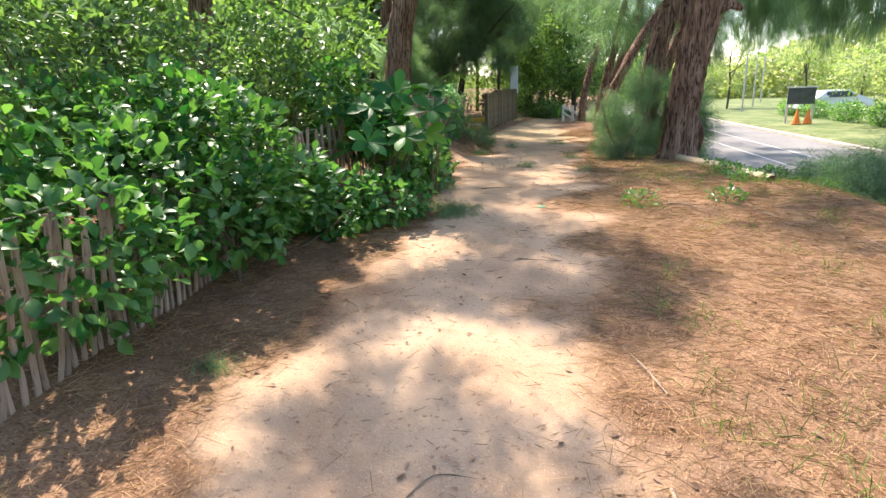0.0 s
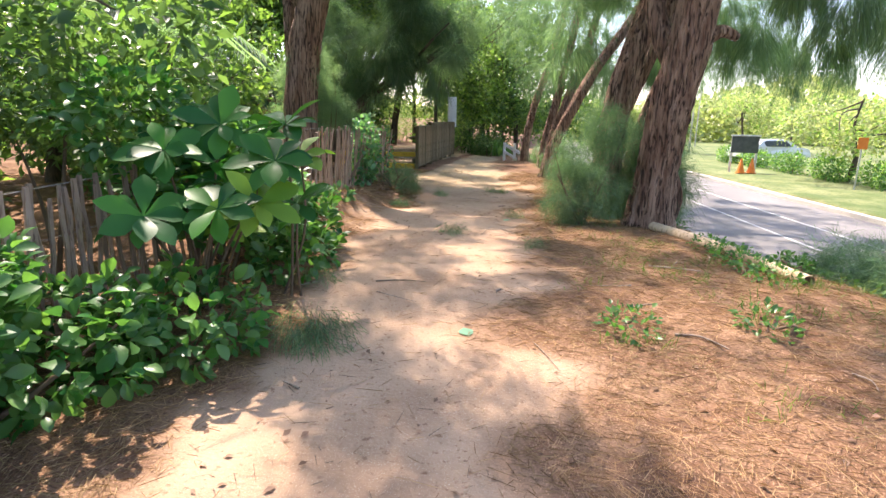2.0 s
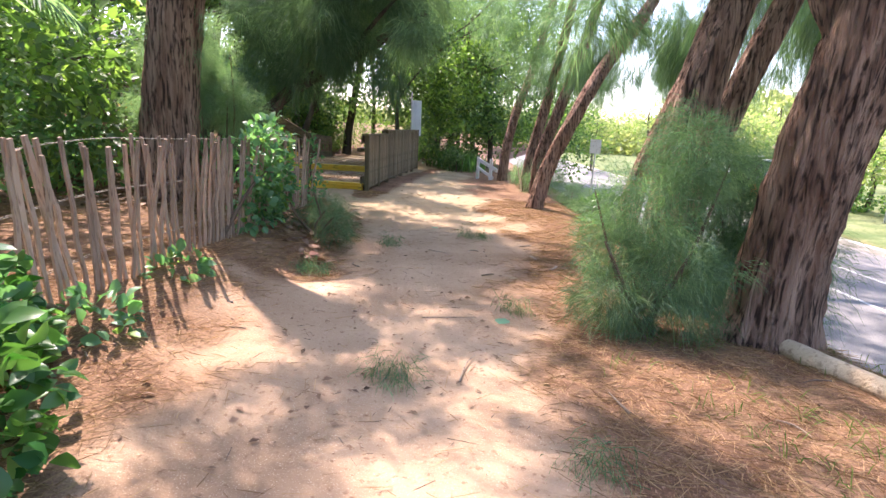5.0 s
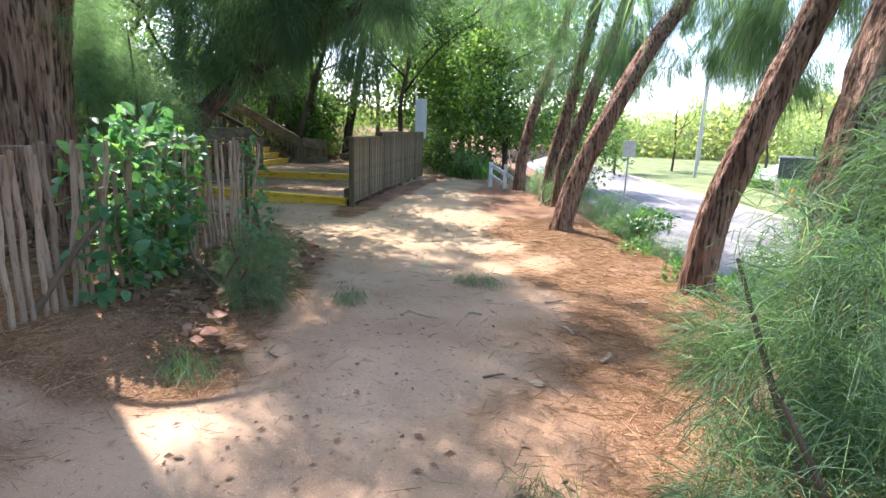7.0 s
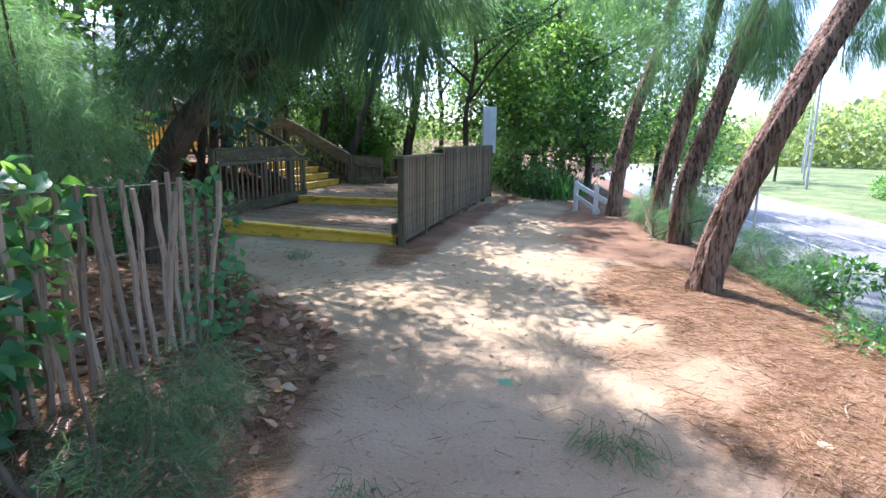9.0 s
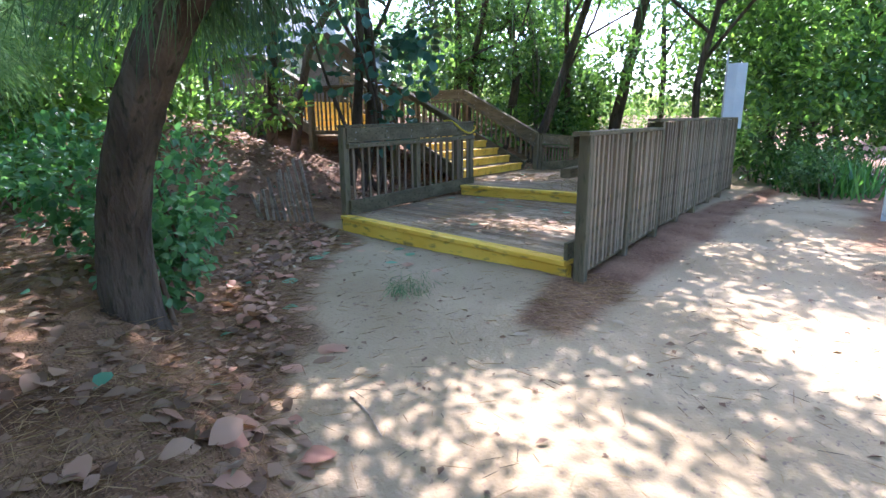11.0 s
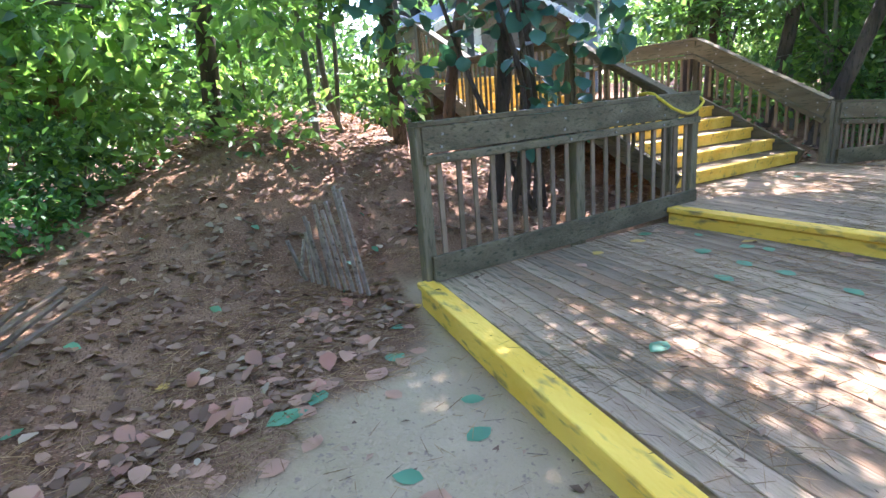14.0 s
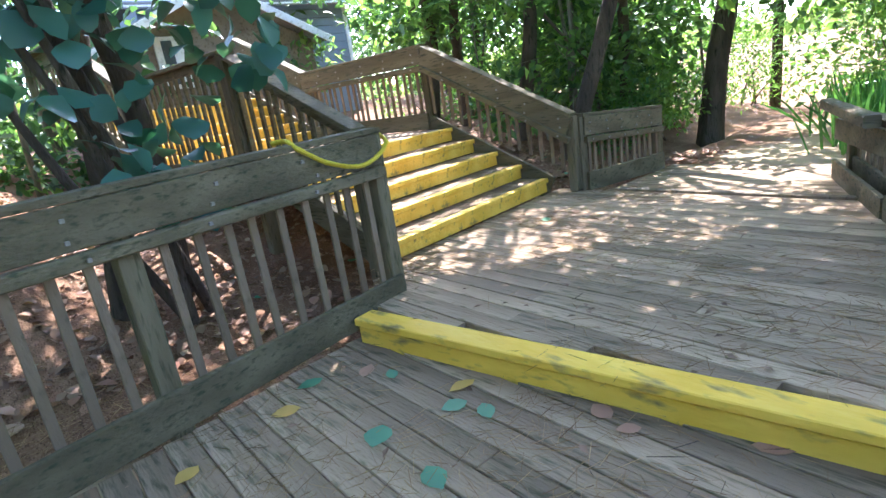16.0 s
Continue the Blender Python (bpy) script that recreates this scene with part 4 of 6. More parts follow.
casuarina((-7.6, 13.6), [(-7.6, 13.6, 1.0), (-7.65, 13.7, 2.4), (-7.8, 13.9, 3.8), (-8.0, 14.2, 6.2)], 0.2, 0.14, [], "second trunk close behind the fence", 0, 30)
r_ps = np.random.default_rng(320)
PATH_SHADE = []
# ground spots kept sunlit: crown lumps that would shade them are left out
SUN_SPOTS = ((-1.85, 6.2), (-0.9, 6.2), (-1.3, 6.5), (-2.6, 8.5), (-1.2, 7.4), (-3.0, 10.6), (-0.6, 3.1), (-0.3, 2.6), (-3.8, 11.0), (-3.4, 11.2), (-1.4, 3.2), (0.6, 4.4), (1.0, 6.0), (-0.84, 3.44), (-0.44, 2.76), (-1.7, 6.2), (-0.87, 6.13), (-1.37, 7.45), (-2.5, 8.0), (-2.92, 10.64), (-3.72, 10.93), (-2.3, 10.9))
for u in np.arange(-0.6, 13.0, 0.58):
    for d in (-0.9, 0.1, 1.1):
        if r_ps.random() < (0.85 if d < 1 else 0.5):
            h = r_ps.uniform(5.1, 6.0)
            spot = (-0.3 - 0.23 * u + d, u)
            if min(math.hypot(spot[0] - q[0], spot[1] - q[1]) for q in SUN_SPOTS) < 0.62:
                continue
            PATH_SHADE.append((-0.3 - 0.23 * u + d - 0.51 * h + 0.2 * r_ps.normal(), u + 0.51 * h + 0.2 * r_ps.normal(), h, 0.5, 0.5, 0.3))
# an added casuarina behind the hedge; its unseen crown is placed to shade the path
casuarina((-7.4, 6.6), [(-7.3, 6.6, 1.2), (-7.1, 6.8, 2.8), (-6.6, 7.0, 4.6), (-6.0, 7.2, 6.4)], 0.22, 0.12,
          np.vstack([PATH_SHADE, [(-4.2, 8.2, 5.2, 0.6, 0.6, 0.4), (-4.0, 6.6, 5.0, 0.6, 0.6, 0.4), (-3.9, 10.0, 5.2, 0.6, 0.6, 0.4)]]), "casuarina behind the hedge with an added, unseen crown shading the path", 3000, 32,
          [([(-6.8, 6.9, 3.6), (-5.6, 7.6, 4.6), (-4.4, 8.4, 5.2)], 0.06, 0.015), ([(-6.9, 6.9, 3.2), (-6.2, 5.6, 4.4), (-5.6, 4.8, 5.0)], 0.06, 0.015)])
# a low bough over the fence's end, its needles coloured in a darker shaded tone
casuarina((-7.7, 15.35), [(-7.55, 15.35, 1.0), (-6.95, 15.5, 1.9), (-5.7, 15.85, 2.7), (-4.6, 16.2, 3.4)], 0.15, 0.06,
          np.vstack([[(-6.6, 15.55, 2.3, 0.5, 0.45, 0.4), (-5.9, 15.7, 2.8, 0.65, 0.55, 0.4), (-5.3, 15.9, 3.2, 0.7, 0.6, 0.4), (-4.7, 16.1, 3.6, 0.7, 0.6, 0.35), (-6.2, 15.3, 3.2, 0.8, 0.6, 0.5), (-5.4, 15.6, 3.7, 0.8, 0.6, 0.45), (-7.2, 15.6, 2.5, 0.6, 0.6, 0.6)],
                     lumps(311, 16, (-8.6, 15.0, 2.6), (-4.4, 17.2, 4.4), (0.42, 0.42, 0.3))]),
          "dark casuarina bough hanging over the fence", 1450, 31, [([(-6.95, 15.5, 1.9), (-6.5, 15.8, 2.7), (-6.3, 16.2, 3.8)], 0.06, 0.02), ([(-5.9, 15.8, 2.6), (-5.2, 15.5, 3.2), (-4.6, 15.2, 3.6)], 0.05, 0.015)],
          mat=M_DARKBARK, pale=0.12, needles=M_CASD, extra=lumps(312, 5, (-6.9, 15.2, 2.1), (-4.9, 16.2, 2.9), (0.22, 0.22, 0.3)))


def low_casuarina(at, blobs, tufts, seed, label, pale=0.3, stems=True, per=34, hang=0.25, length=0.24, needles=None):
    """A bushy young casuarina: thin stems and needle tufts down to the ground."""
    z = float(land(*at, False))
    t = thing("casuarina_bush", label, "bush", (*at, z))
    r = np.random.default_rng(seed)
    bl = np.array(blobs, float)
    bl[:, 2] += 0
    loc = bl.copy()
    loc[:, :3] -= (*at, z)
    for k in range(7):
        b = loc[k % len(loc)]
        tip = b[:3] + r.normal(size=3) * 0.25
        if stems:
            part("stem", tube_mesh("stem", curve_pts([(0.05 * r.normal(), 0.05 * r.normal(), -0.05), tip * 0.5 + r.normal(size=3) * 0.06, tip], 8), np.linspace(0.022, 0.006, 8), M_STEM, 6), t)
    part("crown", needle_crown("crown", r, loc, int(tufts * (1 - pale)), per, length, 0.0031, needles or M_CAS, hang=hang), t, "fine dark green needles")
    if int(tufts * pale):
        part("crown", needle_crown("crown", r, loc, int(tufts * pale), per, length, 0.0031, M_CASL, hang=hang), t, "fine needles in a pale sunlit green tone")
    return t


low_casuarina((-7.0, 13.9), [(-6.9, 13.9, 1.75, 0.45, 0.5, 0.4), (-7.1, 13.5, 2.0, 0.45, 0.4, 0.4), (-6.75, 14.2, 1.55, 0.35, 0.3, 0.3), (-7.3, 13.1, 1.6, 0.4, 0.4, 0.4), (-7.0, 13.3, 2.5, 0.6, 0.5, 0.45), (-7.6, 13.9, 2.3, 0.6, 0.5, 0.5), (-7.9, 14.6, 2.0, 0.6, 0.6, 0.5)], 850, 50, "feathery pale casuarina spray above the fence", 0.85)
low_casuarina((-1.2, 11.0), [(-1.0, 11.1, 0.5, 0.48, 0.45, 0.45), (-1.2, 11.25, 0.95, 0.45, 0.42, 0.42), (-0.9, 11.6, 1.4, 0.33, 0.4, 0.4), (-1.4, 11.0, 0.32, 0.38, 0.38, 0.27), (-1.5, 11.3, 0.7, 0.25, 0.35, 0.35)], 480, 41, "bushy green casuarina shoots at the great trunk's foot", 0.2, True, 42, 0.2, 0.17)
low_casuarina((-0.35, 12.1), [(-0.2, 12.3, 0.6, 0.6, 0.6, 0.6), (-0.5, 12.6, 1.2, 0.5, 0.6, 0.5)], 350, 47, "green casuarina shoots behind the great trunk")
low_casuarina((-0.2, 11.6), [(-0.05, 12.1, 0.4, 0.5, 0.5, 0.5)], 160, 48, "small casuarina shoots behind the trunk")
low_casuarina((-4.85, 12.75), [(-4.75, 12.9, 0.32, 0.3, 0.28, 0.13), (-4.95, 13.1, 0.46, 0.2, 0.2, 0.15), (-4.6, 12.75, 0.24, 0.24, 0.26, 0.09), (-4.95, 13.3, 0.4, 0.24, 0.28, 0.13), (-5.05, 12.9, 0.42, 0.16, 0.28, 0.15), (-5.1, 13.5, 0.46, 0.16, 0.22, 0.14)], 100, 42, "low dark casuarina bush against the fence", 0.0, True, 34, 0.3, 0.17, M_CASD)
low_casuarina((-1.1, 11.9), [(-0.75, 12.2, 0.2, 0.3, 0.3, 0.2)], 60, 43, "wispy casuarina seedling on the bank")
low_casuarina((-0.75, 12.35), [(-0.35, 12.2, 0.4, 0.45, 0.4, 0.4), (-0.1, 12.4, 0.85, 0.4, 0.4, 0.4), (0.1, 12.7, 1.25, 0.35, 0.4, 0.35)], 150, 44, "feathery green casuarina bush on the bank", 0.85)
low_casuarina((2.1, 8.9), [(2.1, 8.9, 0.0, 0.6, 0.7, 0.45), (2.6, 9.6, 0.1, 0.6, 0.7, 0.5), (1.9, 10.0, -0.1, 0.5, 0.7, 0.4), (2.9, 8.6, 0.15, 0.6, 0.7, 0.5)], 800, 45, "dark casuarina bush on the slope to the road")
low_casuarina((-1.9, 18.9), [(-1.6, 18.9, 0.05, 0.4, 0.6, 0.32), (-2.0, 19.8, 0.15, 0.3, 0.5, 0.35), (-1.1, 17.6, -0.25, 0.45, 0.6, 0.35)], 300, 46, "green shrubs at the foot of leaning trunks", 0.4)
low_casuarina((-3.4, 21.4), [(-3.0, 21.4, 0.3, 0.35, 0.5, 0.4), (-2.6, 20.9, 0.5, 0.3, 0.5, 0.5), (-3.5, 22.7, 0.35, 0.3, 0.5, 0.4)], 260, 49, "green needle shoots between bank trunks", 0.4)
for k, (x, y, s) in enumerate([(-3.2, 14.35, 0.2), (-1.55, 9.05, 0.12), (-2.75, 6.15, 0.36), (-2.55, 6.0, 0.3), (-2.7, 9.6, 0.16), (-4.15, 13.4, 0.12), (-3.2, 7.1, 0.2), (-7.5, 17.35, 0.16), (-2.2, 11.2, 0.1), (-2.6, 2.2, 0.12), (-4.35, 11.7, 0.2)]):
    z = float(land(x, y, False))
    low_casuarina((x, y), [(x, y, z + 0.05, s, s * 0.8, 0.035)], int(130 * s) + 3, 60 + k, "fallen sprig of green casuarina needles on the sand", 0.12, False, 18, 1.1, 0.13)


# ---- hedge and shrubs along the fence ----
def shrub(name, label, at, blobs, n, length, width, mat, seed, stems=6, fine=False, mat2=None, share=0.25, inner=0.6):
    z = float(land(*at, False))
    sh = thing(name, label, "shrub", (*at, z))
    r = np.random.default_rng(seed)
    bl = np.array(blobs, float)
    bl[:, :3] -= (*at, z)
    for k in range(stems):
        b = bl[k % len(bl)]
        tip = b[:3] + r.normal(size=3) * b[3:] * 0.4
        foot = np.array([b[0] * 0.6 + 0.1 * r.normal(), b[1] * 0.6 + 0.1 * r.normal(), -0.05])
        part("stem", tube_mesh("stem", curve_pts([foot, (foot + tip) / 2 + r.normal(size=3) * 0.08, tip], 8), np.linspace(0.025, 0.007, 8), M_STEM, 6), sh)
    part("leaves", foliage("leaves", r, bl, int(n * (1 - share)) if mat2 else n, length, width, mat, inner, fine=fine), sh)
    # second leaf colour on the outer shell; M_LIME imitates sunlit tips
    if mat2:
        part("leaves", foliage("leaves", r, bl, int(n * share), length * 0.9, width * 0.9, mat2, 0.85, fine=fine), sh, "outer leaves in a second, mostly sunlit green")
    return sh


shrub("hedge", "dense glossy green hedge growing through the fence", (-3.9, 3.2), [(-3.75, 2.6, 0.75, 0.5, 0.8, 0.55), (-3.9, 3.6, 0.95, 0.6, 0.8, 0.55), (-4.0, 4.3, 0.5, 0.7, 0.8, 0.45), (-3.55, 4.9, 0.28, 0.55, 0.6, 0.32), (-3.5, 3.4, 0.5, 0.45, 0.7, 0.4), (-3.25, 1.9, 0.55, 0.4, 0.7, 0.45), (-4.4, 2.2, 1.2, 0.6, 0.9, 0.4), (-4.5, 3.7, 1.3, 0.6, 0.9, 0.4), (-3.3, 5.6, 0.22, 0.5, 0.5, 0.28)], 8800, 0.118, 0.07, M_HEDGE, 70, 10, True, M_BIG, 0.2, 0.7)
shrub("hedge", "glossy green shrub beside the low fence", (-3.9, 6.4), [(-3.6, 7.3, 0.25, 0.35, 0.5, 0.3), (-4.0, 7.9, 0.4, 0.4, 0.6, 0.4), (-4.5, 8.3, 0.45, 0.4, 0.6, 0.4), (-3.95, 6.7, 0.85, 0.32, 0.5, 0.42), (-4.25, 7.3, 1.0, 0.36, 0.5, 0.45), (-4.4, 6.4, 1.45, 0.4, 0.6, 0.4)], 3600, 0.12, 0.072, M_HEDGE, 71, 6, True, M_BIG, 0.2, 0.7)
shrub("shrub", "leafy green shrub with sunlit tips behind the fence", (-5.4, 5.2), [(-5.4, 4.6, 1.7, 0.7, 0.9, 0.7), (-5.6, 5.8, 1.9, 0.7, 0.9, 0.7), (-5.2, 3.4, 1.9, 0.7, 0.9, 0.6), (-5.3, 6.9, 1.6, 0.6, 0.8, 0.6), (-5.5, 4.8, 0.8, 0.5, 1.2, 0.6), (-4.9, 2.4, 2.0, 0.6, 0.8, 0.6)], 7000, 0.10, 0.055, M_WOODS, 72, 10, False, M_LIME, 0.14)
shrub("shrub", "dark leafy shrub behind the fence", (-6.3, 9.3), [(-6.6, 8.4, 1.2, 0.6, 0.9, 0.8), (-7.2, 9.6, 1.3, 0.7, 1.0, 0.9), (-8.2, 11.0, 1.3, 0.7, 0.9, 0.9), (-6.4, 7.3, 2.0, 0.6, 0.9, 0.7)], 6000, 0.11, 0.06, M_WOODS, 73, 10, False, M_HEDGE, 0.4)
shrub("vine", "leafy vine climbing the picket fence", (-5.1, 10.4), [(-4.45, 8.2, 0.75, 0.28, 0.45, 0.4), (-4.5, 8.6, 0.4, 0.28, 0.4, 0.3), (-4.5, 9.2, 0.3, 0.22, 0.35, 0.18), (-4.75, 10.3, 0.35, 0.16, 0.3, 0.12), (-5.3, 12.2, 1.05, 0.25, 0.33, 0.36), (-5.35, 12.5, 1.3, 0.22, 0.32, 0.26), (-5.25, 12.1, 0.55, 0.22, 0.28, 0.26), (-5.35, 12.6, 0.75, 0.22, 0.32, 0.32)], 1300, 0.11, 0.065, M_VINE, 74, 5, True, M_LIME, 0.1)
shrub("vine", "leafy vine over the fence's middle", (-5.6, 12.9), [(-5.5, 12.8, 0.85, 0.2, 0.35, 0.4), (-5.6, 13.0, 1.2, 0.2, 0.3, 0.25), (-5.4, 12.5, 0.5, 0.2, 0.3, 0.26)], 650, 0.11, 0.07, M_VINE, 75, 4, True, M_LIME, 0.3)
shrub("vine", "ivy on the last pickets of the fence", (-5.76, 14.3), [(-5.74, 14.3, 0.95, 0.12, 0.18, 0.4), (-5.7, 14.25, 0.5, 0.2, 0.25, 0.22)], 240, 0.075, 0.055, M_VINE, 76, 3, True)


def almond_shrub(at, heads, seed, label):
    """Whorls of big paddle-shaped leaves on a few stems."""
    z = float(land(*at, False))
    sh = thing("almond_shrub", label, "shrub", (*at, z))
    r = np.random.default_rng(seed)
    for hx, hy, hz, *front in heads:
        tip = np.array([hx - at[0], hy - at[1], hz - z])
        part("stem", tube_mesh("stem", curve_pts([(0.04 * r.normal(), 0.04 * r.normal(), -0.05), tip * 0.5 + r.normal(size=3) * 0.05, tip], 8), np.linspace(0.013, 0.008, 8), M_STEM, 6), sh)
        n = int(r.integers(9, 13))
        ang = np.arange(n) * 2.4 + r.uniform(0, 6)
        tilt = r.uniform(-0.15, 0.7, n)
        way = np.stack([np.cos(ang) * np.cos(tilt), np.sin(ang) * np.cos(tilt), np.sin(tilt)], -1)
        up = unit(np.array([0.32, -0.42, 0.8]) + r.normal(size=3) * 0.2) if front else unit(np.array([0, 0, 1.0]) + r.normal(size=3) * 0.25)
        e1 = unit(np.cross(up, (0.3, 0.2, 1.0)))
        e2 = np.cross(up, e1)
        way = way[:, :1] * e1 + way[:, 1:2] * e2 + way[:, 2:] * up
        s = r.uniform(0.7, 1.15, n)
        part("leaf_whorl", paddle_mesh("leaf_whorl", np.repeat(tip[None], n, 0), way, np.tile(up, (n, 1)) + r.normal(size=(n, 3)) * 0.2, 0.29 * s, 0.145 * s, M_YOUNG if r.random() < 0.22 else M_BIG), sh, "big paddle-shaped glossy leaves")
    return sh


r_al = np.random.default_rng(80)
almond_shrub((-3.75, 6.3), [(-3.04, 5.7, 0.94, 1), (-2.9, 5.9, 0.95, 1), (-3.62, 5.9, 1.28, 1), (-2.88, 6.1, 1.22, 1), (-3.47, 6.3, 1.45, 1), (-3.43, 5.5, 0.9, 1), (-3.3, 6.1, 1.05), (-3.75, 6.2, 0.95)] + [(-3.8 + 0.25 * r_al.normal(), 6.5 + 0.4 * r_al.normal(), 0.6 + 0.7 * r_al.random()) for _ in range(4)], 80, "tropical almond shrub with big glossy paddle leaves")
almond_shrub((-4.3, 7.2), [(-4.2 + 0.35 * r_al.normal(), 7.0 + 0.6 * r_al.normal(), 0.85 + 0.6 * r_al.random(), 1) for _ in range(7)], 81, "taller tropical almond shrub with pale big leaves")
almond_shrub((-3.25, 6.75), [(-3.05, 6.6, 0.85), (-3.12, 6.6, 1.45), (-3.2, 6.9, 1.2)], 82, "big-leaved almond shoots reaching over the path")


def palm(at, seed, label, skirt=False):
    """A fan of long drooping fronds with narrow leaflets."""
    z = float(land(*at, False))
    pl = thing("palm", label, "palm", (*at, z))
    r = np.random.default_rng(seed)
    part("trunk", tube_mesh("trunk", curve_pts([(0, 0, -0.1), (0.03, 0, 1.1), (0, 0.05, 2.2)], 14), np.linspace(0.13, 0.10, 14), M_DARKBARK, 14, 0.08, 6, seed), pl)
    for k in range(16):
        a, rise = k * 2.4, r.uniform(0.1, 1.0)
        d = np.array([math.cos(a), math.sin(a), rise])
        rib = curve_pts([(0, 0.05, 2.2), np.array([0, 0.05, 2.2]) + d * 0.75, np.array([0, 0.05, 2.2]) + d * np.array([1.5, 1.5, 0.9]) * 1.0 - np.array([0, 0, 0.5])], 24)
        n = len(rib)
        t = np.gradient(rib, axis=0)
        sd = unit(np.cross(t, (0, 0, 1.0)))
        at2 = np.repeat(rib[4:], 2, 0)
        sg = np.tile([1.0, -1.0], n - 4)[:, None]
        way = unit(np.repeat(unit(t)[4:], 2, 0) * 0.7 + np.repeat(sd[4:], 2, 0) * sg - np.array([0, 0, 0.35]))
        part("frond", leaves_mesh("frond", at2, way, np.tile((0, 0, 1.0), (len(at2), 1)), 0.42, 0.03, M_CASL, 0.1), pl)
    if skirt:
        n = 420
        a = r.uniform(0, 6.28, n)
        foot = np.stack([np.cos(a) * 0.16, np.sin(a) * 0.16, r.uniform(1.5, 2.2, n)], -1)
        part("dead_fronds", strands_mesh("dead_fronds", foot, np.stack([np.cos(a) * 0.45, np.sin(a) * 0.45, np.full(n, -1.0)], -1), r.uniform(0.5, 1.1, n), 0.035, M_FALLEN, 0.1, r), pl, "skirt of hanging dead brown fronds")
    return pl


palm((-15.0, 15.4), 84, "palm with a skirt of dead brown fronds", True)
palm((-7.6, 10.0), 83, "palm with long drooping fronds behind the hedge")


# ---- woodland behind ----
def wood_tree(at, height, blobs, n, seed, label, mat=M_WOODS, mat2=M_LIME, trunk=0.1, lean=(0, 0), leaf=0.12, share=0.3):
    z = float(land(*at, False))
    t = thing("broadleaf_tree", label, "tree", (*at, z), "woodland trees")
    r = np.random.default_rng(seed)
    top = np.array([lean[0], lean[1], height])
    pts = curve_pts([(0, 0, -0.2), top * 0.35 + r.normal(size=3) * 0.12, top * 0.7 + r.normal(size=3) * 0.2, top], 20)
    part("trunk", tube_mesh("trunk", pts, np.linspace(trunk, trunk * 0.4, 20), M_DARKBARK, 14, 0.08, 6, seed), t)
    bl = np.array(blobs, float)
    bl[:, :3] -= (*at, z)
    for k in range(min(6, len(bl))):
        s = pts[8 + (k * 2) % 11]
        e = bl[k, :3]
        part("limb", tube_mesh("limb", curve_pts([s, (s + e) / 2 + r.normal(size=3) * 0.25, e], 10), np.linspace(trunk * 0.45, 0.012, 10), M_DARKBARK, 8, 0.05, 4, k), t)
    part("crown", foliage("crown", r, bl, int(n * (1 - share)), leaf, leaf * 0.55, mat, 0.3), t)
    # lighter copy towards the crown's outside, coloured as if sunlit
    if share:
        part("crown", foliage("crown", r, bl, int(n * share), leaf, leaf * 0.55, mat2, 0.5), t, "outer leaves in a lighter sunlit tone")
    return t


r_w = np.random.default_rng(90)


def crown_lumps(c, n, spread, size):
    c = np.array(c, float)
    return np.hstack([c + r_w.normal(size=(n, 3)) * np.array(spread), r_w.uniform(0.7, 1.3, (n, 1)) * np.array(size)])


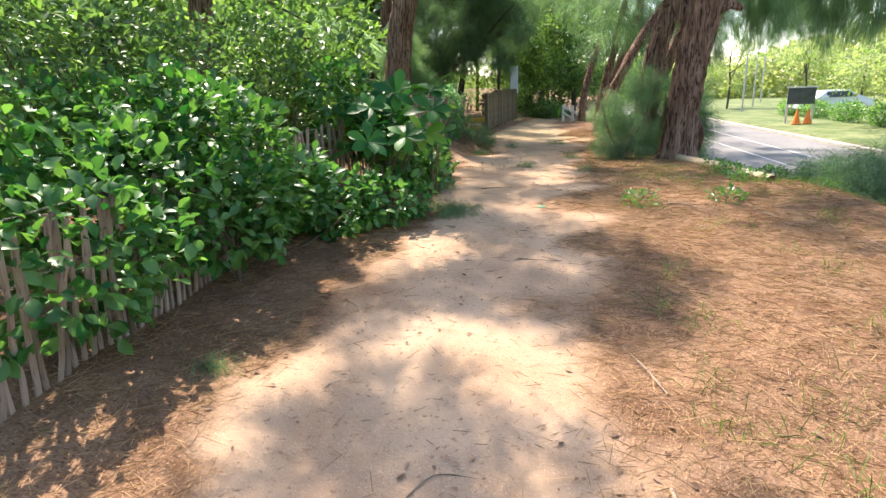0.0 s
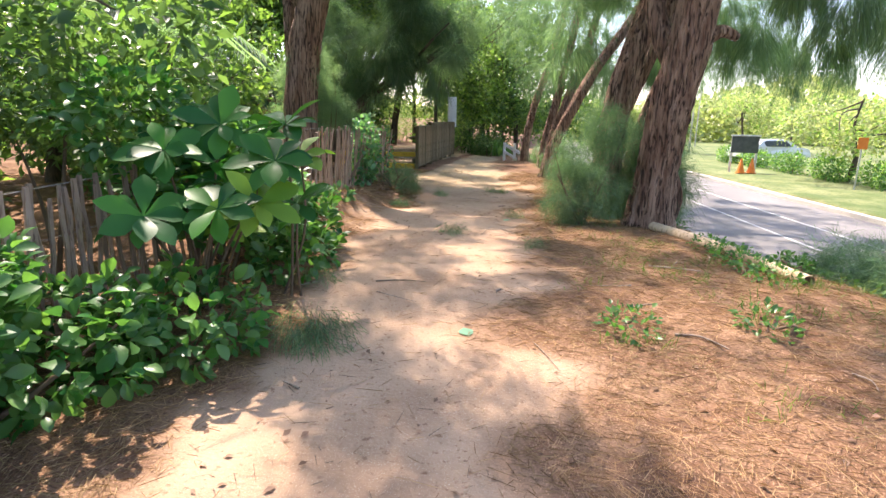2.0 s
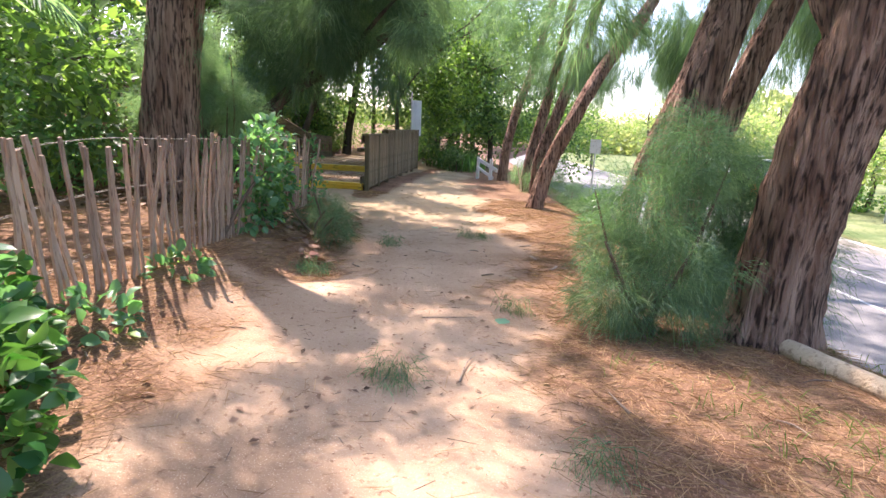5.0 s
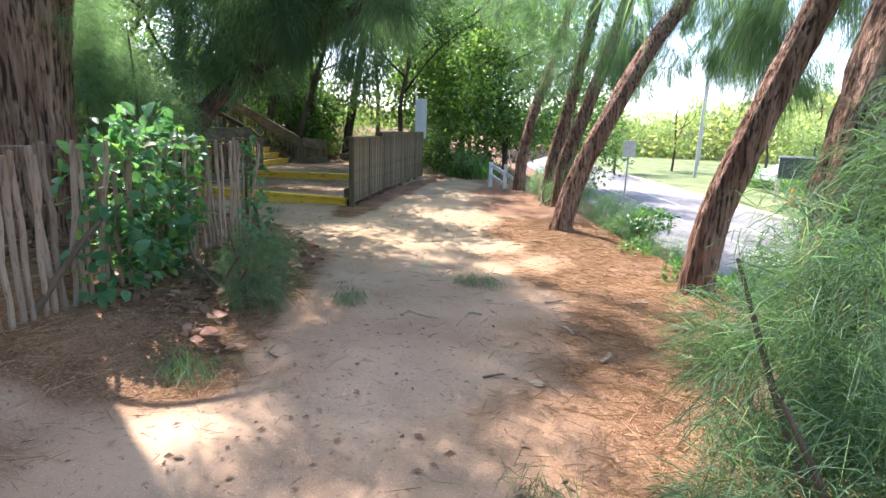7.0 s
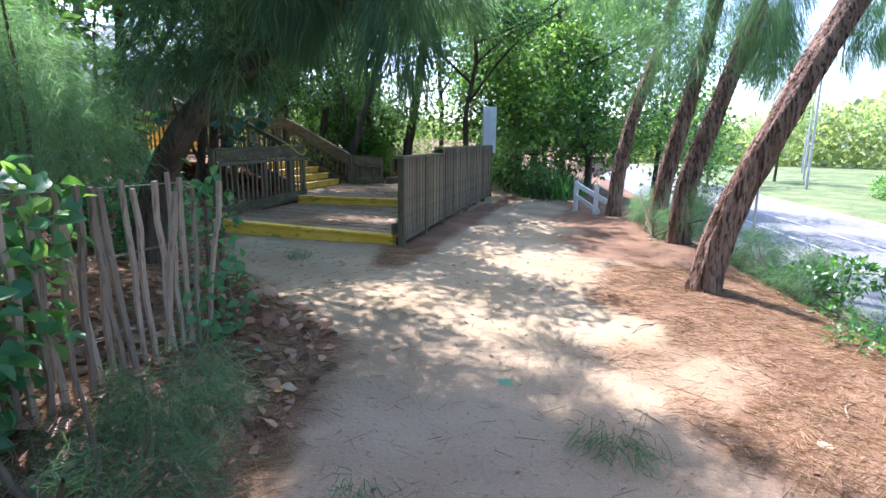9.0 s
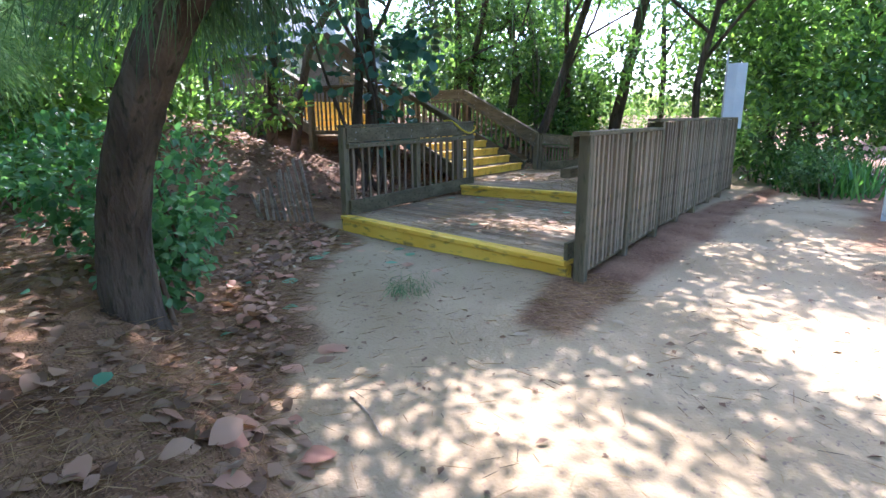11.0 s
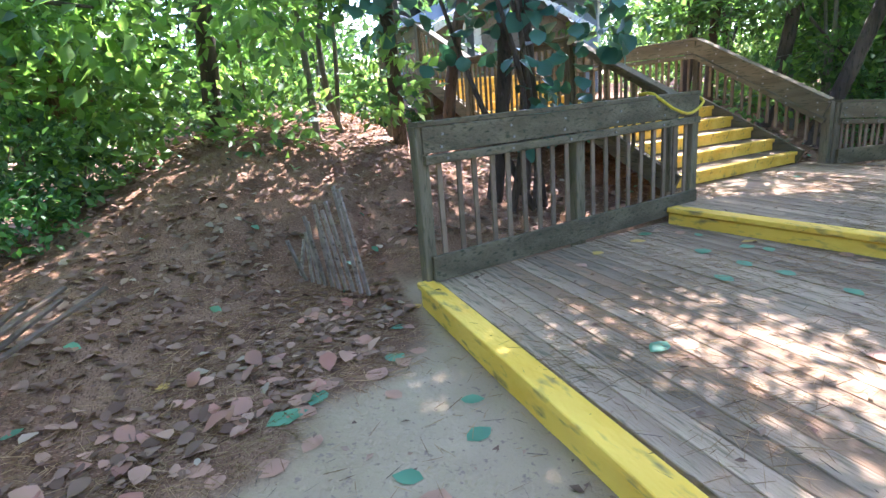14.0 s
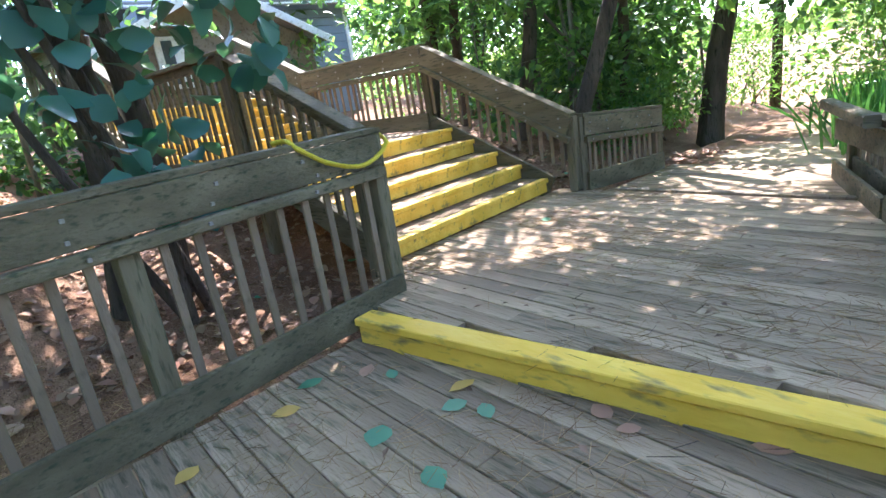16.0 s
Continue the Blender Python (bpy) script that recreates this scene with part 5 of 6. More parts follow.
# behind the hedge, on the bank beside the deck, round the stairs, at the path's end
WOODS = [
    ((-8.2, 3.0), 5.0, (-9.3, 3.0, 3.0), 9, (1.4, 1.6, 1.2), (1.0, 1.0, 0.8), 5200, M_WOODS, 0.15),
    ((-8.6, 6.5), 5.0, (-9.1, 6.5, 3.0), 9, (1.3, 1.6, 1.2), (1.0, 1.0, 0.8), 5200, M_WOODS, 0.15),
    ((-9.8, 9.6), 5.5, (-9.6, 9.4, 3.2), 9, (1.3, 1.5, 1.4), (1.0, 1.0, 0.8), 4500, M_WOODS, 0.15),
    ((-11.5, 13.0), 5.0, (-11.5, 13.0, 2.6), 9, (1.3, 1.5, 1.2), (0.8, 0.8, 0.7), 3000, M_LIME, 0.3),
    ((-13.5, 15.0), 5.0, (-13.2, 15.0, 3.3), 10, (1.3, 1.4, 1.2), (0.8, 0.8, 0.7), 3800, M_LIME, 0.2),
    ((-15.0, 17.3), 5.5, (-15.0, 17.0, 3.9), 10, (1.5, 1.4, 1.3), (0.8, 0.8, 0.7), 3800, M_LIME, 0.45),
    ((-18.5, 18.5), 6.0, (-18.5, 18.5, 3.2), 10, (1.8, 1.8, 1.5), (1.1, 1.1, 0.9), 5000, M_SHADE, 0.2),
    ((-17.5, 29.5), 6.0, (-16.5, 29.5, 4.6), 10, (1.8, 1.6, 1.2), (0.8, 0.8, 0.7), 3800, M_WOODS, 0.2),
    ((-14.5, 27.2), 5.0, (-14.5, 27.5, 3.0), 9, (1.4, 1.2, 1.1), (0.7, 0.7, 0.6), 3000, M_WOODS, 0.25),
    ((-14.6, 30.0), 6.0, (-14.6, 30.0, 3.6), 10, (1.6, 1.4, 1.5), (0.8, 0.8, 0.7), 3200, M_WOODS, 0.25),
    ((-15.5, 31.5), 6.5, (-15.5, 31.5, 4.0), 10, (2.0, 1.6, 1.8), (1.0, 1.0, 0.8), 3600, M_LIME, 0.4),
    ((-8.9, 33.0), 6.5, (-8.9, 33.0, 4.6), 10, (1.6, 1.6, 1.2), (1.2, 1.2, 1.0), 5200, M_WOODS, 0.5),
    ((-7.5, 31.5), 6.0, (-7.5, 31.5, 3.4), 10, (1.6, 1.4, 1.6), (1.1, 1.1, 1.0), 5500, M_WOODS, 0.4),
    ((-5.6, 29.0), 6.0, (-5.8, 29.0, 4.0), 10, (1.3, 1.4, 1.3), (1.0, 1.0, 0.9), 5000, M_WOODS, 0.4),
    ((-9.0, 35.5), 7.0, (-9.0, 35.5, 4.5), 12, (2.2, 1.4, 1.8), (1.3, 1.3, 1.0), 5500, M_WOODS, 0.3),
    ((-4.0, 34.5), 7.0, (-4.5, 34.5, 4.0), 12, (2.0, 1.6, 1.8), (1.3, 1.3, 1.0), 5200, M_WOODS, 0.4),
    ((-12.6, 33.5), 7.0, (-11.8, 33.5, 5.6), 12, (1.7, 1.4, 1.2), (1.1, 1.1, 0.9), 5500, M_WOODS, 0.25),
    ((-7.9, 36.5), 8.0, (-8.6, 36.5, 6.4), 12, (2.2, 1.4, 1.2), (1.3, 1.3, 1.0), 5500, M_WOODS, 0.2),
    ((-20.5, 31.0), 7.0, (-20.5, 31.0, 4.5), 10, (2.0, 2.0, 1.8), (1.3, 1.3, 1.0), 4500, M_SHADE, 0.2),
    ((-22.0, 14.5), 7.0, (-21.0, 14.5, 4.0), 12, (2.2, 2.5, 2.0), (1.4, 1.4, 1.1), 4500, M_SHADE, 0.2),
    ((-13.5, 8.5), 6.5, (-13.5, 8.5, 4.0), 12, (2.0, 2.2, 1.8), (1.3, 1.3, 1.1), 4500, M_WOODS, 0.4),
]
for k, (at, hgt, c, n, sp, sz, cnt, mt, share) in enumerate(WOODS):
    wood_tree(at, hgt, np.vstack([crown_lumps(c, n, sp, sz), crown_lumps((c[0], c[1], max(c[2] - 1.7, 1.3)), 6, (sp[0], sp[1], 0.6), sz)]), int(cnt * 1.7), 100 + k, ("light green tree in the wood, leaves in a sunlit tone" if mt is M_LIME else "leafy broadleaf tree with a thin dark trunk"), mt, M_WOODS if mt is M_LIME else M_LIME, 0.1 + 0.02 * (k % 3), r_w.normal(size=2) * 0.5, 0.19, share)

# high unseen tree crowns added to shade the decks, thinned where sun comes through
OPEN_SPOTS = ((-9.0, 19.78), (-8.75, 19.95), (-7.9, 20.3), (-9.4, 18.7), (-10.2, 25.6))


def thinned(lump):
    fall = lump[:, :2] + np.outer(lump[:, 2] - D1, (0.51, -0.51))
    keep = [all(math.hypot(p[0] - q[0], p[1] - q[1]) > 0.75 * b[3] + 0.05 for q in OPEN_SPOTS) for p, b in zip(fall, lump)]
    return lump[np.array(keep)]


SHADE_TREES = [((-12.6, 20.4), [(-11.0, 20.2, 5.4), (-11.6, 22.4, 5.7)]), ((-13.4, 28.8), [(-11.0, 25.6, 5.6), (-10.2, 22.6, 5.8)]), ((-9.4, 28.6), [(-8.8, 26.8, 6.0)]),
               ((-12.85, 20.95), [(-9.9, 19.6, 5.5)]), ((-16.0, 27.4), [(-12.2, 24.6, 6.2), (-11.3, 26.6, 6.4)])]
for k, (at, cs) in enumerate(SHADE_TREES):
    wood_tree(at, 5.4, np.vstack([thinned(crown_lumps(c, 34, (1.7, 1.7, 0.6), (0.7, 0.7, 0.4))) for c in cs]), 17000 * len(cs), 140 + k, "tree with an added, unseen high crown shading the boardwalk", M_WOODS, M_LIME, 0.1, (0.6 * (cs[0][0] - at[0]), 0.6 * (cs[0][1] - at[1])), 0.115, 0.2)
# two more unseen crowns, added to darken the bank and the stairs' side
wood_tree((-14.3, 19.8), 5.2, crown_lumps((-12.4, 19.0, 5.2), 30, (1.0, 0.9, 0.4), (0.6, 0.6, 0.4)), 13000, 149, "tree with an added, unseen high crown shading the leafy bank", M_WOODS, M_LIME, 0.11, (1.9, -0.8), 0.115, 0.2)
wood_tree((-15.4, 20.9), 5.2, crown_lumps((-13.9, 21.8, 5.3), 30, (1.0, 1.1, 0.4), (0.6, 0.6, 0.4)), 13000, 148, "tree with an added, unseen high crown shading the ground by the stairs", M_WOODS, M_LIME, 0.11, (1.5, 0.9), 0.115, 0.2)
# leaning trunks seen beyond the stairs
for k, (a, b, c, rad) in enumerate([((-13.2, 26.6, 0.2), (-12.7, 27.0, 1.6), (-12.0, 27.6, 4.5), 0.13), ((-12.0, 29.0, 0.2), (-11.9, 29.2, 1.6), (-11.45, 29.6, 5.0), 0.19), ((-15.5, 26.0, 0.6), (-15.3, 26.2, 2.4), (-15.5, 26.4, 5.5), 0.12), ((-8.4, 33.0, 0.2), (-8.2, 33.0, 1.8), (-7.6, 33.0, 4.8), 0.12)]):
    t = thing("tree_trunk", "dark leaning trunk beyond the boardwalk", "tree", (a[0], a[1], a[2] - 0.1))
    p = curve_pts([np.array(a) - (0, 0, 0.3), b, c], 24)
    part("trunk", tube_mesh("trunk", p - np.array(t.location), rad * (1 + 0.6 * np.exp(-np.linspace(0, 12, 24))) * np.linspace(1, 0.7, 24), M_DARKBARK, 20, 0.09, 7, k), t)

# slender saplings in the wood behind the stairs
M_SAPLING = material("grey_green_sapling_bark", (0.09, 0.085, 0.06), (0.19, 0.175, 0.125), (0.05, 0.05, 0.035), 5, 40, 0.9, 0.4, (2, 2, 0.5), 0.25)
r_sp = np.random.default_rng(97)
for k in range(26):
    x, y = (r_sp.uniform(-17.5, -12.4), r_sp.uniform(27.0, 32.0)) if k < 17 else (r_sp.uniform(-17.5, -14.0), r_sp.uniform(17.5, 20.5))
    z, hgt = float(land(x, y, False)), r_sp.uniform(3.2, 5.0)
    sp = thing("sapling", "slender bare-stemmed sapling in the shaded wood", "tree", (x, y, z), "saplings")
    tip = np.array([r_sp.normal() * 0.5, r_sp.normal() * 0.5, hgt])
    line_s = curve_pts([(0, 0, -0.1), tip * 0.33 + r_sp.normal(size=3) * 0.1, tip * 0.66 + r_sp.normal(size=3) * 0.16, tip], 16)
    part("stem", tube_mesh("stem", line_s, np.linspace(1.0, 0.45, 16) * r_sp.uniform(0.02, 0.05), M_SAPLING, 9, 0.05, 4, k), sp)
    for _ in range(3):
        s0 = line_s[r_sp.integers(6, 15)]
        part("twig", tube_mesh("twig", curve_pts([s0, s0 + r_sp.normal(size=3) * 0.25 + (0, 0, 0.2), s0 + r_sp.normal(size=3) * 0.5 + (0, 0, 0.45)], 6), np.linspace(0.011, 0.004, 6), M_SAPLING, 5), sp)
    part("leaves", foliage("leaves", r_sp, np.hstack([line_s[9:] + r_sp.normal(size=(7, 3)) * 0.25, np.full((7, 3), 0.4)]), 130, 0.11, 0.05, M_SHADE, 0.3), sp)

# sea grape with round dark leaves beside the railing
sg = thing("sea_grape", "sea grape with large round dark green leaves", "tree", (-12.3, 20.9, float(land(-12.3, 20.9, False))))
r_s = np.random.default_rng(95)
for k in range(4):
    tip = np.array([r_s.normal() * 0.5 + 0.4, r_s.normal() * 0.5 - 0.4, 2.4 + r_s.random()])
    part("stem", tube_mesh("stem", curve_pts([(0.15 * r_s.normal(), 0.15 * r_s.normal(), -0.1), tip * 0.5 + r_s.normal(size=3) * 0.1, tip], 12), np.linspace(0.05, 0.016, 12), M_DARKBARK, 10, 0.06, 5, k), sg)
gl = np.vstack([crown_lumps((0.2, -0.3, 2.5), 14, (0.8, 0.9, 0.4), (0.45, 0.45, 0.35)), [(0.62, 0.0, z, 0.2, 0.24, 0.2) for z in (1.05, 1.3, 1.55, 1.8, 2.05)], [(0.62, -0.4, z, 0.2, 0.2, 0.2) for z in (1.0, 1.4, 1.8, 2.1)]])
n = 360
at_l, out_l = blob_points(r_s, gl, n, 0.3)
part("leaves", leaves_mesh("leaves", at_l, unit(out_l + r_s.normal(size=(n, 3)) * 0.6 - np.array([0, 0, 0.7])), unit(out_l * 0.5 + np.array([0, 0, 0.8]) + r_s.normal(size=(n, 3)) * 0.4), 0.2 * r_s.uniform(0.7, 1.2, n), 0.2 * r_s.uniform(0.7, 1.2, n), M_GRAPE, 0.1, True), sg, "round glossy leaves")

# undergrowth
for k, (x, y, rad, h, cnt, mt) in enumerate([(-10.6, 14.3, 0.8, 0.6, 1500, M_VINE), (-9.9, 13.6, 0.8, 0.7, 1500, M_VINE), (-11.6, 15.4, 0.9, 0.7, 1500, M_HEDGE), (-12.9, 15.6, 0.9, 0.9, 1600, M_WOODS), (-6.6, 27.4, 0.9, 0.7, 1500, M_WOODS), (-7.4, 28.3, 1.0, 0.8, 1800, M_WOODS), (-6.2, 26.2, 0.6, 0.5, 900, M_WOODS), (-13.3, 28.6, 1.2, 0.8, 1500, M_HEDGE), (-16.5, 28.5, 1.5, 1.2, 1800, M_LIME), (-9.0, 28.6, 0.8, 0.7, 1500, M_HEDGE), (-9.4, 30.4, 0.9, 1.2, 1500, M_LIME), (-13.2, 30.6, 1.2, 1.4, 2000, M_LIME), (-12.6, 27.8, 0.6, 0.5, 900, M_HEDGE), (-10.9, 36.5, 1.8, 2.6, 2400, M_FARLEAF), (-13.2, 33.0, 1.6, 2.0, 2600, M_LIME), (-15.0, 29.0, 1.3, 1.2, 1500, M_LIME), (-12.9, 28.9, 0.8, 0.9, 1500, M_LIME), (-14.2, 31.5, 1.3, 1.4, 1500, M_LIME), (-8.4, 30.6, 1.0, 1.3, 1800, M_WOODS), (-10.0, 33.0, 1.2, 1.8, 1800, M_LIME), (-8.0, 15.7, 0.5, 0.85, 1300, M_VINE), (-8.7, 15.5, 0.6, 0.8, 1200, M_VINE), (-1.2, 18.6, 0.6, 0.35, 800, M_HEDGE), (-0.3, 16.4, 0.5, 0.3, 600, M_HEDGE)]):
    z = float(land(x, y, False))
    shrub("shrub", "leafy green undergrowth on the leaf litter", (x, y), [(x + r_w.normal() * rad * 0.4, y + r_w.normal() * rad * 0.4, z + h * 0.45 + 0.2 * j, rad * 0.6, rad * 0.6, h * 0.5) for j in range(3)], cnt, 0.085, 0.05, mt, 160 + k, 4, mt is M_VINE)
for px, py in ((-6.6, 27.4), (-7.2, 28.2), (-6.0, 26.9), (-9.6, 28.4), (-9.9, 29.6), (-6.6, 29.0), (-9.3, 27.4)):
    clump = thing("strap_plant", "dark strap-leaved plant clump at the path's end", "plant", (px, py, float(land(px, py, False))), "strap plants")
    n = 150
    bp = np.stack([r_w.normal(size=n) * 0.3, r_w.normal(size=n) * 0.4, np.zeros(n)], -1)
    part("foliage", strands_mesh("foliage", bp, unit(r_w.normal(size=(n, 3)) * 0.3 + np.array([0, 0, 1.0])), r_w.uniform(0.45, 0.95, n), 0.04, M_HEDGE, 0.1, r_w), clump)

# ---- the house behind the trees ----
house = thing("house", "blue-grey clapboard house with a low porch gable behind trees", "house", (-23.0, 25.5, 0.6))
hwall = part("wall", beam_mesh("wall", (0, -2.4, 1.7), (0, 2.4, 1.7), 5.0, 3.4, M_SIDING, chamfer=0.01), house)
for i in range(18):
    beam("clapboard", (-20.47, 23.1, 0.75 + 0.19 * i), (-20.47, 27.9, 0.75 + 0.19 * i), 0.03, 0.175, M_SIDING, hwall, chamfer=0.2)
beam("corner_board", (-20.46, 27.86, 0.6), (-20.46, 27.86, 4.0), 0.1, 0.06, M_WHITE, house, up=(1, 0, 0))
for s in (-1, 1):
    beam("roof", (-23 + 1.45 * s, 22.8, 4.75), (-23 + 1.45 * s, 28.3, 4.75), 3.5, 0.14, M_ROOF, house, up=(0.5 * s, 0, 1))
beam("fascia", (-20.0, 22.8, 4.02), (-20.0, 28.3, 4.02), 0.04, 0.16, M_WHITE, house)
M_TAN = material("tan_board_wall", (0.17, 0.14, 0.115), (0.24, 0.205, 0.17), (0.11, 0.09, 0.07), 2, 30, 0.8, 0.3)
gab = [(-18.8, 22.0, 0.6), (-18.8, 25.9, 0.6), (-18.8, 25.9, 3.0), (-18.8, 23.95, 3.95), (-18.8, 22.0, 3.0)]
ga = [Vector(p) - house.location for p in gab]
gb = [p - Vector((1.7, 0, 0)) for p in ga]
part("porch_wall", mesh_of("porch_wall", ga + gb, [(0, 1, 2, 3, 4), (9, 8, 7, 6, 5)] + [(i, i + 5, (i + 1) % 5 + 5, (i + 1) % 5) for i in range(5)], M_TAN), house)
for s in (-1, 1):
    beam("porch_roof", (-18.4, 23.95 + 1.08 * s, 3.5), (-20.6, 23.95 + 1.08 * s, 3.5), 2.5, 0.1, M_ROOF, house, up=(0, 0.48 * s, 1))
    beam("barge_board", (-18.38, 23.95 + 2.2 * s, 2.92), (-18.38, 23.95, 4.0), 0.03, 0.14, M_WHITE, house)
wn1 = beam("window_frame", (-18.76, 22.8, 2.75), (-18.76, 23.3, 2.75), 0.06, 0.9, M_WHITE, house)
beam("pane", (-18.72, 22.92, 2.75), (-18.72, 23.1, 2.75), 0.02, 0.75, M_DARK, wn1)

# ---- beside the road ----
sgn = thing("road_sign", "dark notice board on two posts beyond the road", "sign", (4.8, 33.2, -0.75))
beam("board", (4.3, 33.2, 0.55), (5.5, 33.2, 0.55), 0.06, 0.8, M_DARK, sgn)
beam("frame", (4.25, 33.18, 0.98), (5.55, 33.18, 0.98), 0.09, 0.07, M_METAL, sgn)
for x in (4.35, 5.45):
    beam("post", (x, 33.25, -0.85), (x, 33.25, 0.95), 0.1, 0.1, M_METAL, sgn, up=(1, 0, 0))
for x, y in ((5.2, 32.6), (4.7, 32.4)):
    cn = thing("traffic_cone", "orange traffic cone by the road", "cone", (x, y, -0.78))
    part("cone", tube_mesh("cone", [(0, 0, 0.03), (0, 0, 0.3), (0, 0, 0.7)], [0.2, 0.12, 0.03], M_ORANGE, 16), cn)
    beam("base", (x - 0.2, y, -0.75), (x + 0.2, y, -0.75), 0.4, 0.04, M_ORANGE, cn)
for x, y, h in ((-1.55, 24.3, 2.3), (7.6, 27.0, 1.9)):
    z = float(land(x, y, False))
    sp = thing("sign_post", "thin metal post by the road with a small sign", "sign", (x, y, z))
    part("pole", tube_mesh("pole", [(0, 0, -0.1), (0, 0, h / 2), (0, 0, h)], [0.025, 0.025, 0.025], M_METAL, 10), sp)
    beam("plate", (x - 0.16, y - 0.04, z + h - 0.2), (x + 0.16, y - 0.04, z + h - 0.2), 0.01, 0.42, M_WHITE if y < 25 else M_ORANGE, sp)
for k in range(3):
    lp = thing("utility_pole", "pale utility pole beyond the road", "pole", (3.2 + 1.4 * k, 46 + 9 * k, -0.8))
    part("pole", tube_mesh("pole", [(0, 0, 0), (0, 0, 3.5), (0, 0, 7)], [0.07, 0.065, 0.06], M_KERB, 12), lp)
# white barrier at the path's edge
wb = thing("barrier", "small white wooden barrier at the path's edge", "barrier", (-5.1, 24.2, 0.0))
for x, y in ((-5.15, 24.25), (-4.6, 23.5)):
    beam("post", (x, y, -0.3), (x, y, 0.68), 0.09, 0.09, M_WHITE, wb, up=(1, 0, 0))
beam("rail", (-5.15, 24.25, 0.6), (-4.35, 23.2, 0.35), 0.035, 0.11, M_WHITE, wb)
beam("brace", (-5.15, 24.2, 0.35), (-4.5, 23.4, 0.1), 0.035, 0.09, M_WHITE, wb)
# tall pale panel at the railing's end
pn = thing("banner", "pale blue-white banner on a pole at the railing's end", "banner", (-8.35, 26.9, 0.1))
part("pole", tube_mesh("pole", [(0, 0, -0.2), (0, 0, 1.4), (0, 0, 2.7)], [0.02, 0.02, 0.018], M_METAL, 10), pn)
M_BANNER = material("pale_banner_cloth", (0.62, 0.68, 0.74), (0.74, 0.78, 0.82), None, 3, 30, 0.7, 0.2)
part("cloth", beam_mesh("cloth", (0.0, 0.02, 1.75), (0.36, 0.1, 1.75), 0.012, 1.3, M_BANNER, bow=0.03), pn)


def car(x, y, rz, paint, label):
    c = thing("car", label, "car", (x, y, -0.75), "parked cars", rz=rz)
    bm = bmesh.new()
    prof = [(-2.1, 0.35), (-2.1, 0.75), (-1.9, 0.9), (-1.2, 0.95), (-0.7, 1.38), (0.7, 1.42), (1.3, 1.0), (2.0, 0.88), (2.15, 0.6), (2.15, 0.35)]
    rows = [[bm.verts.new((px, s * (0.85 if pz < 1.0 else 0.68), pz)) for px, pz in prof] for s in (-1, 1)]
    for i in range(len(prof)):
        j = (i + 1) % len(prof)
        bm.faces.new((rows[0][i], rows[0][j], rows[1][j], rows[1][i]))
    bm.faces.new(rows[0][::-1])
    bm.faces.new(rows[1])
    bmesh.ops.bevel(bm, geom=bm.edges[:], offset=0.05, segments=2, affect="EDGES")
    me = bpy.data.meshes.new("body")
    bm.to_mesh(me)
    bm.free()
    me.materials.append(paint)
    part("body", me, c)
    for s in (-1, 1):
        part("side_window", mesh_of("side_window", [(-0.95, s * 0.80, 1.0), (0.95, s * 0.80, 1.0), (0.6, s * 0.71, 1.34), (-0.62, s * 0.71, 1.32)], [(0, 1, 2, 3)], M_DARK), c)
        for px in (-1.3, 1.35):
            w = part("wheel", tube_mesh("wheel", [(px, s * 0.72, 0.33), (px, s * 0.8, 0.33), (px, s * 0.9, 0.33)], [0.33, 0.33, 0.3], M_DARK, 20), c)
    return c


M_CARW = material("white_car_paint", (0.66, 0.68, 0.70), (0.70, 0.72, 0.74), None, 1, 10, 0.25, 0.0, specular=0.6)
M_CARG = material("green_car_paint", (0.08, 0.22, 0.18), (0.09, 0.24, 0.20), None, 1, 10, 0.25, 0.0, specular=0.6)
for x, y, rz, p, lb in ((7.6, 41.0, 20, M_CARW, "white car parked beyond the road"), (13.5, 33.0, 15, M_CARW, "white car parked among trees"), (14.0, 27.5, 100, M_CARG, "green car parked beyond the verge"), (15.5, 24.0, 95, M_CARW, "white car parked beyond the hedge")):
    car(x, y, rz, p, lb)
for k in range(7):
    x, y = 10.4 - 0.25 * (k * 3.2), 21.0 + k * 3.4
    shrub("hedge", "clipped green hedge beyond the road", (x, y), [(x, y + j * 0.9 - 0.9, -0.35, 0.6, 0.9, 0.5) for j in range(3)], 1500, 0.14, 0.08, M_HEDGE, 200 + k, 2, False, M_LIME, 0.4)
for k, (x, y, h) in enumerate([(9.5, 24.0, 5.5), (8.5, 30.5, 5.5), (10.5, 36.0, 6.0), (13.5, 29.5, 6.5), (7.0, 46.0, 7.0), (14.5, 42.0, 7.0), (17.0, 24.0, 6.5), (11.5, 18.5, 6.0), (2.5, 52.0, 7.5), (12.0, 54.0, 8.0), (19.0, 34.0, 7.5), (-1.5, 47.0, 7.0), (20.0, 47.0, 8.5), (16.5, 15.0, 6.5)]):
    wood_tree((x, y), h * 0.62, crown_lumps((x, y, h * 0.46 - 0.8), 10, (1.3, 1.3, 0.75), (1.0, 1.0, 0.65)), 2600, 220 + k, "young tree beyond the road, leaves in a pale hazy tone", M_FARLEAF, M_LIME, 0.09, r_w.normal(size=2) * 0.3, 0.2, 0.25)
# distant wood that closes the view all round
dist = thing("distant_woods", "band of distant trees in a pale hazy tone", "trees", (0, 20, 0), kind="stuff")
n = 90000
ang = r_w.uniform(0, 2 * np.pi, n)
rad = r_w.uniform(60, 76, n)
hh = (3.6 + 5.2 * rough(ang * 14, ang * 3, 1.0, 3)) * r_w.random(n) ** 0.8
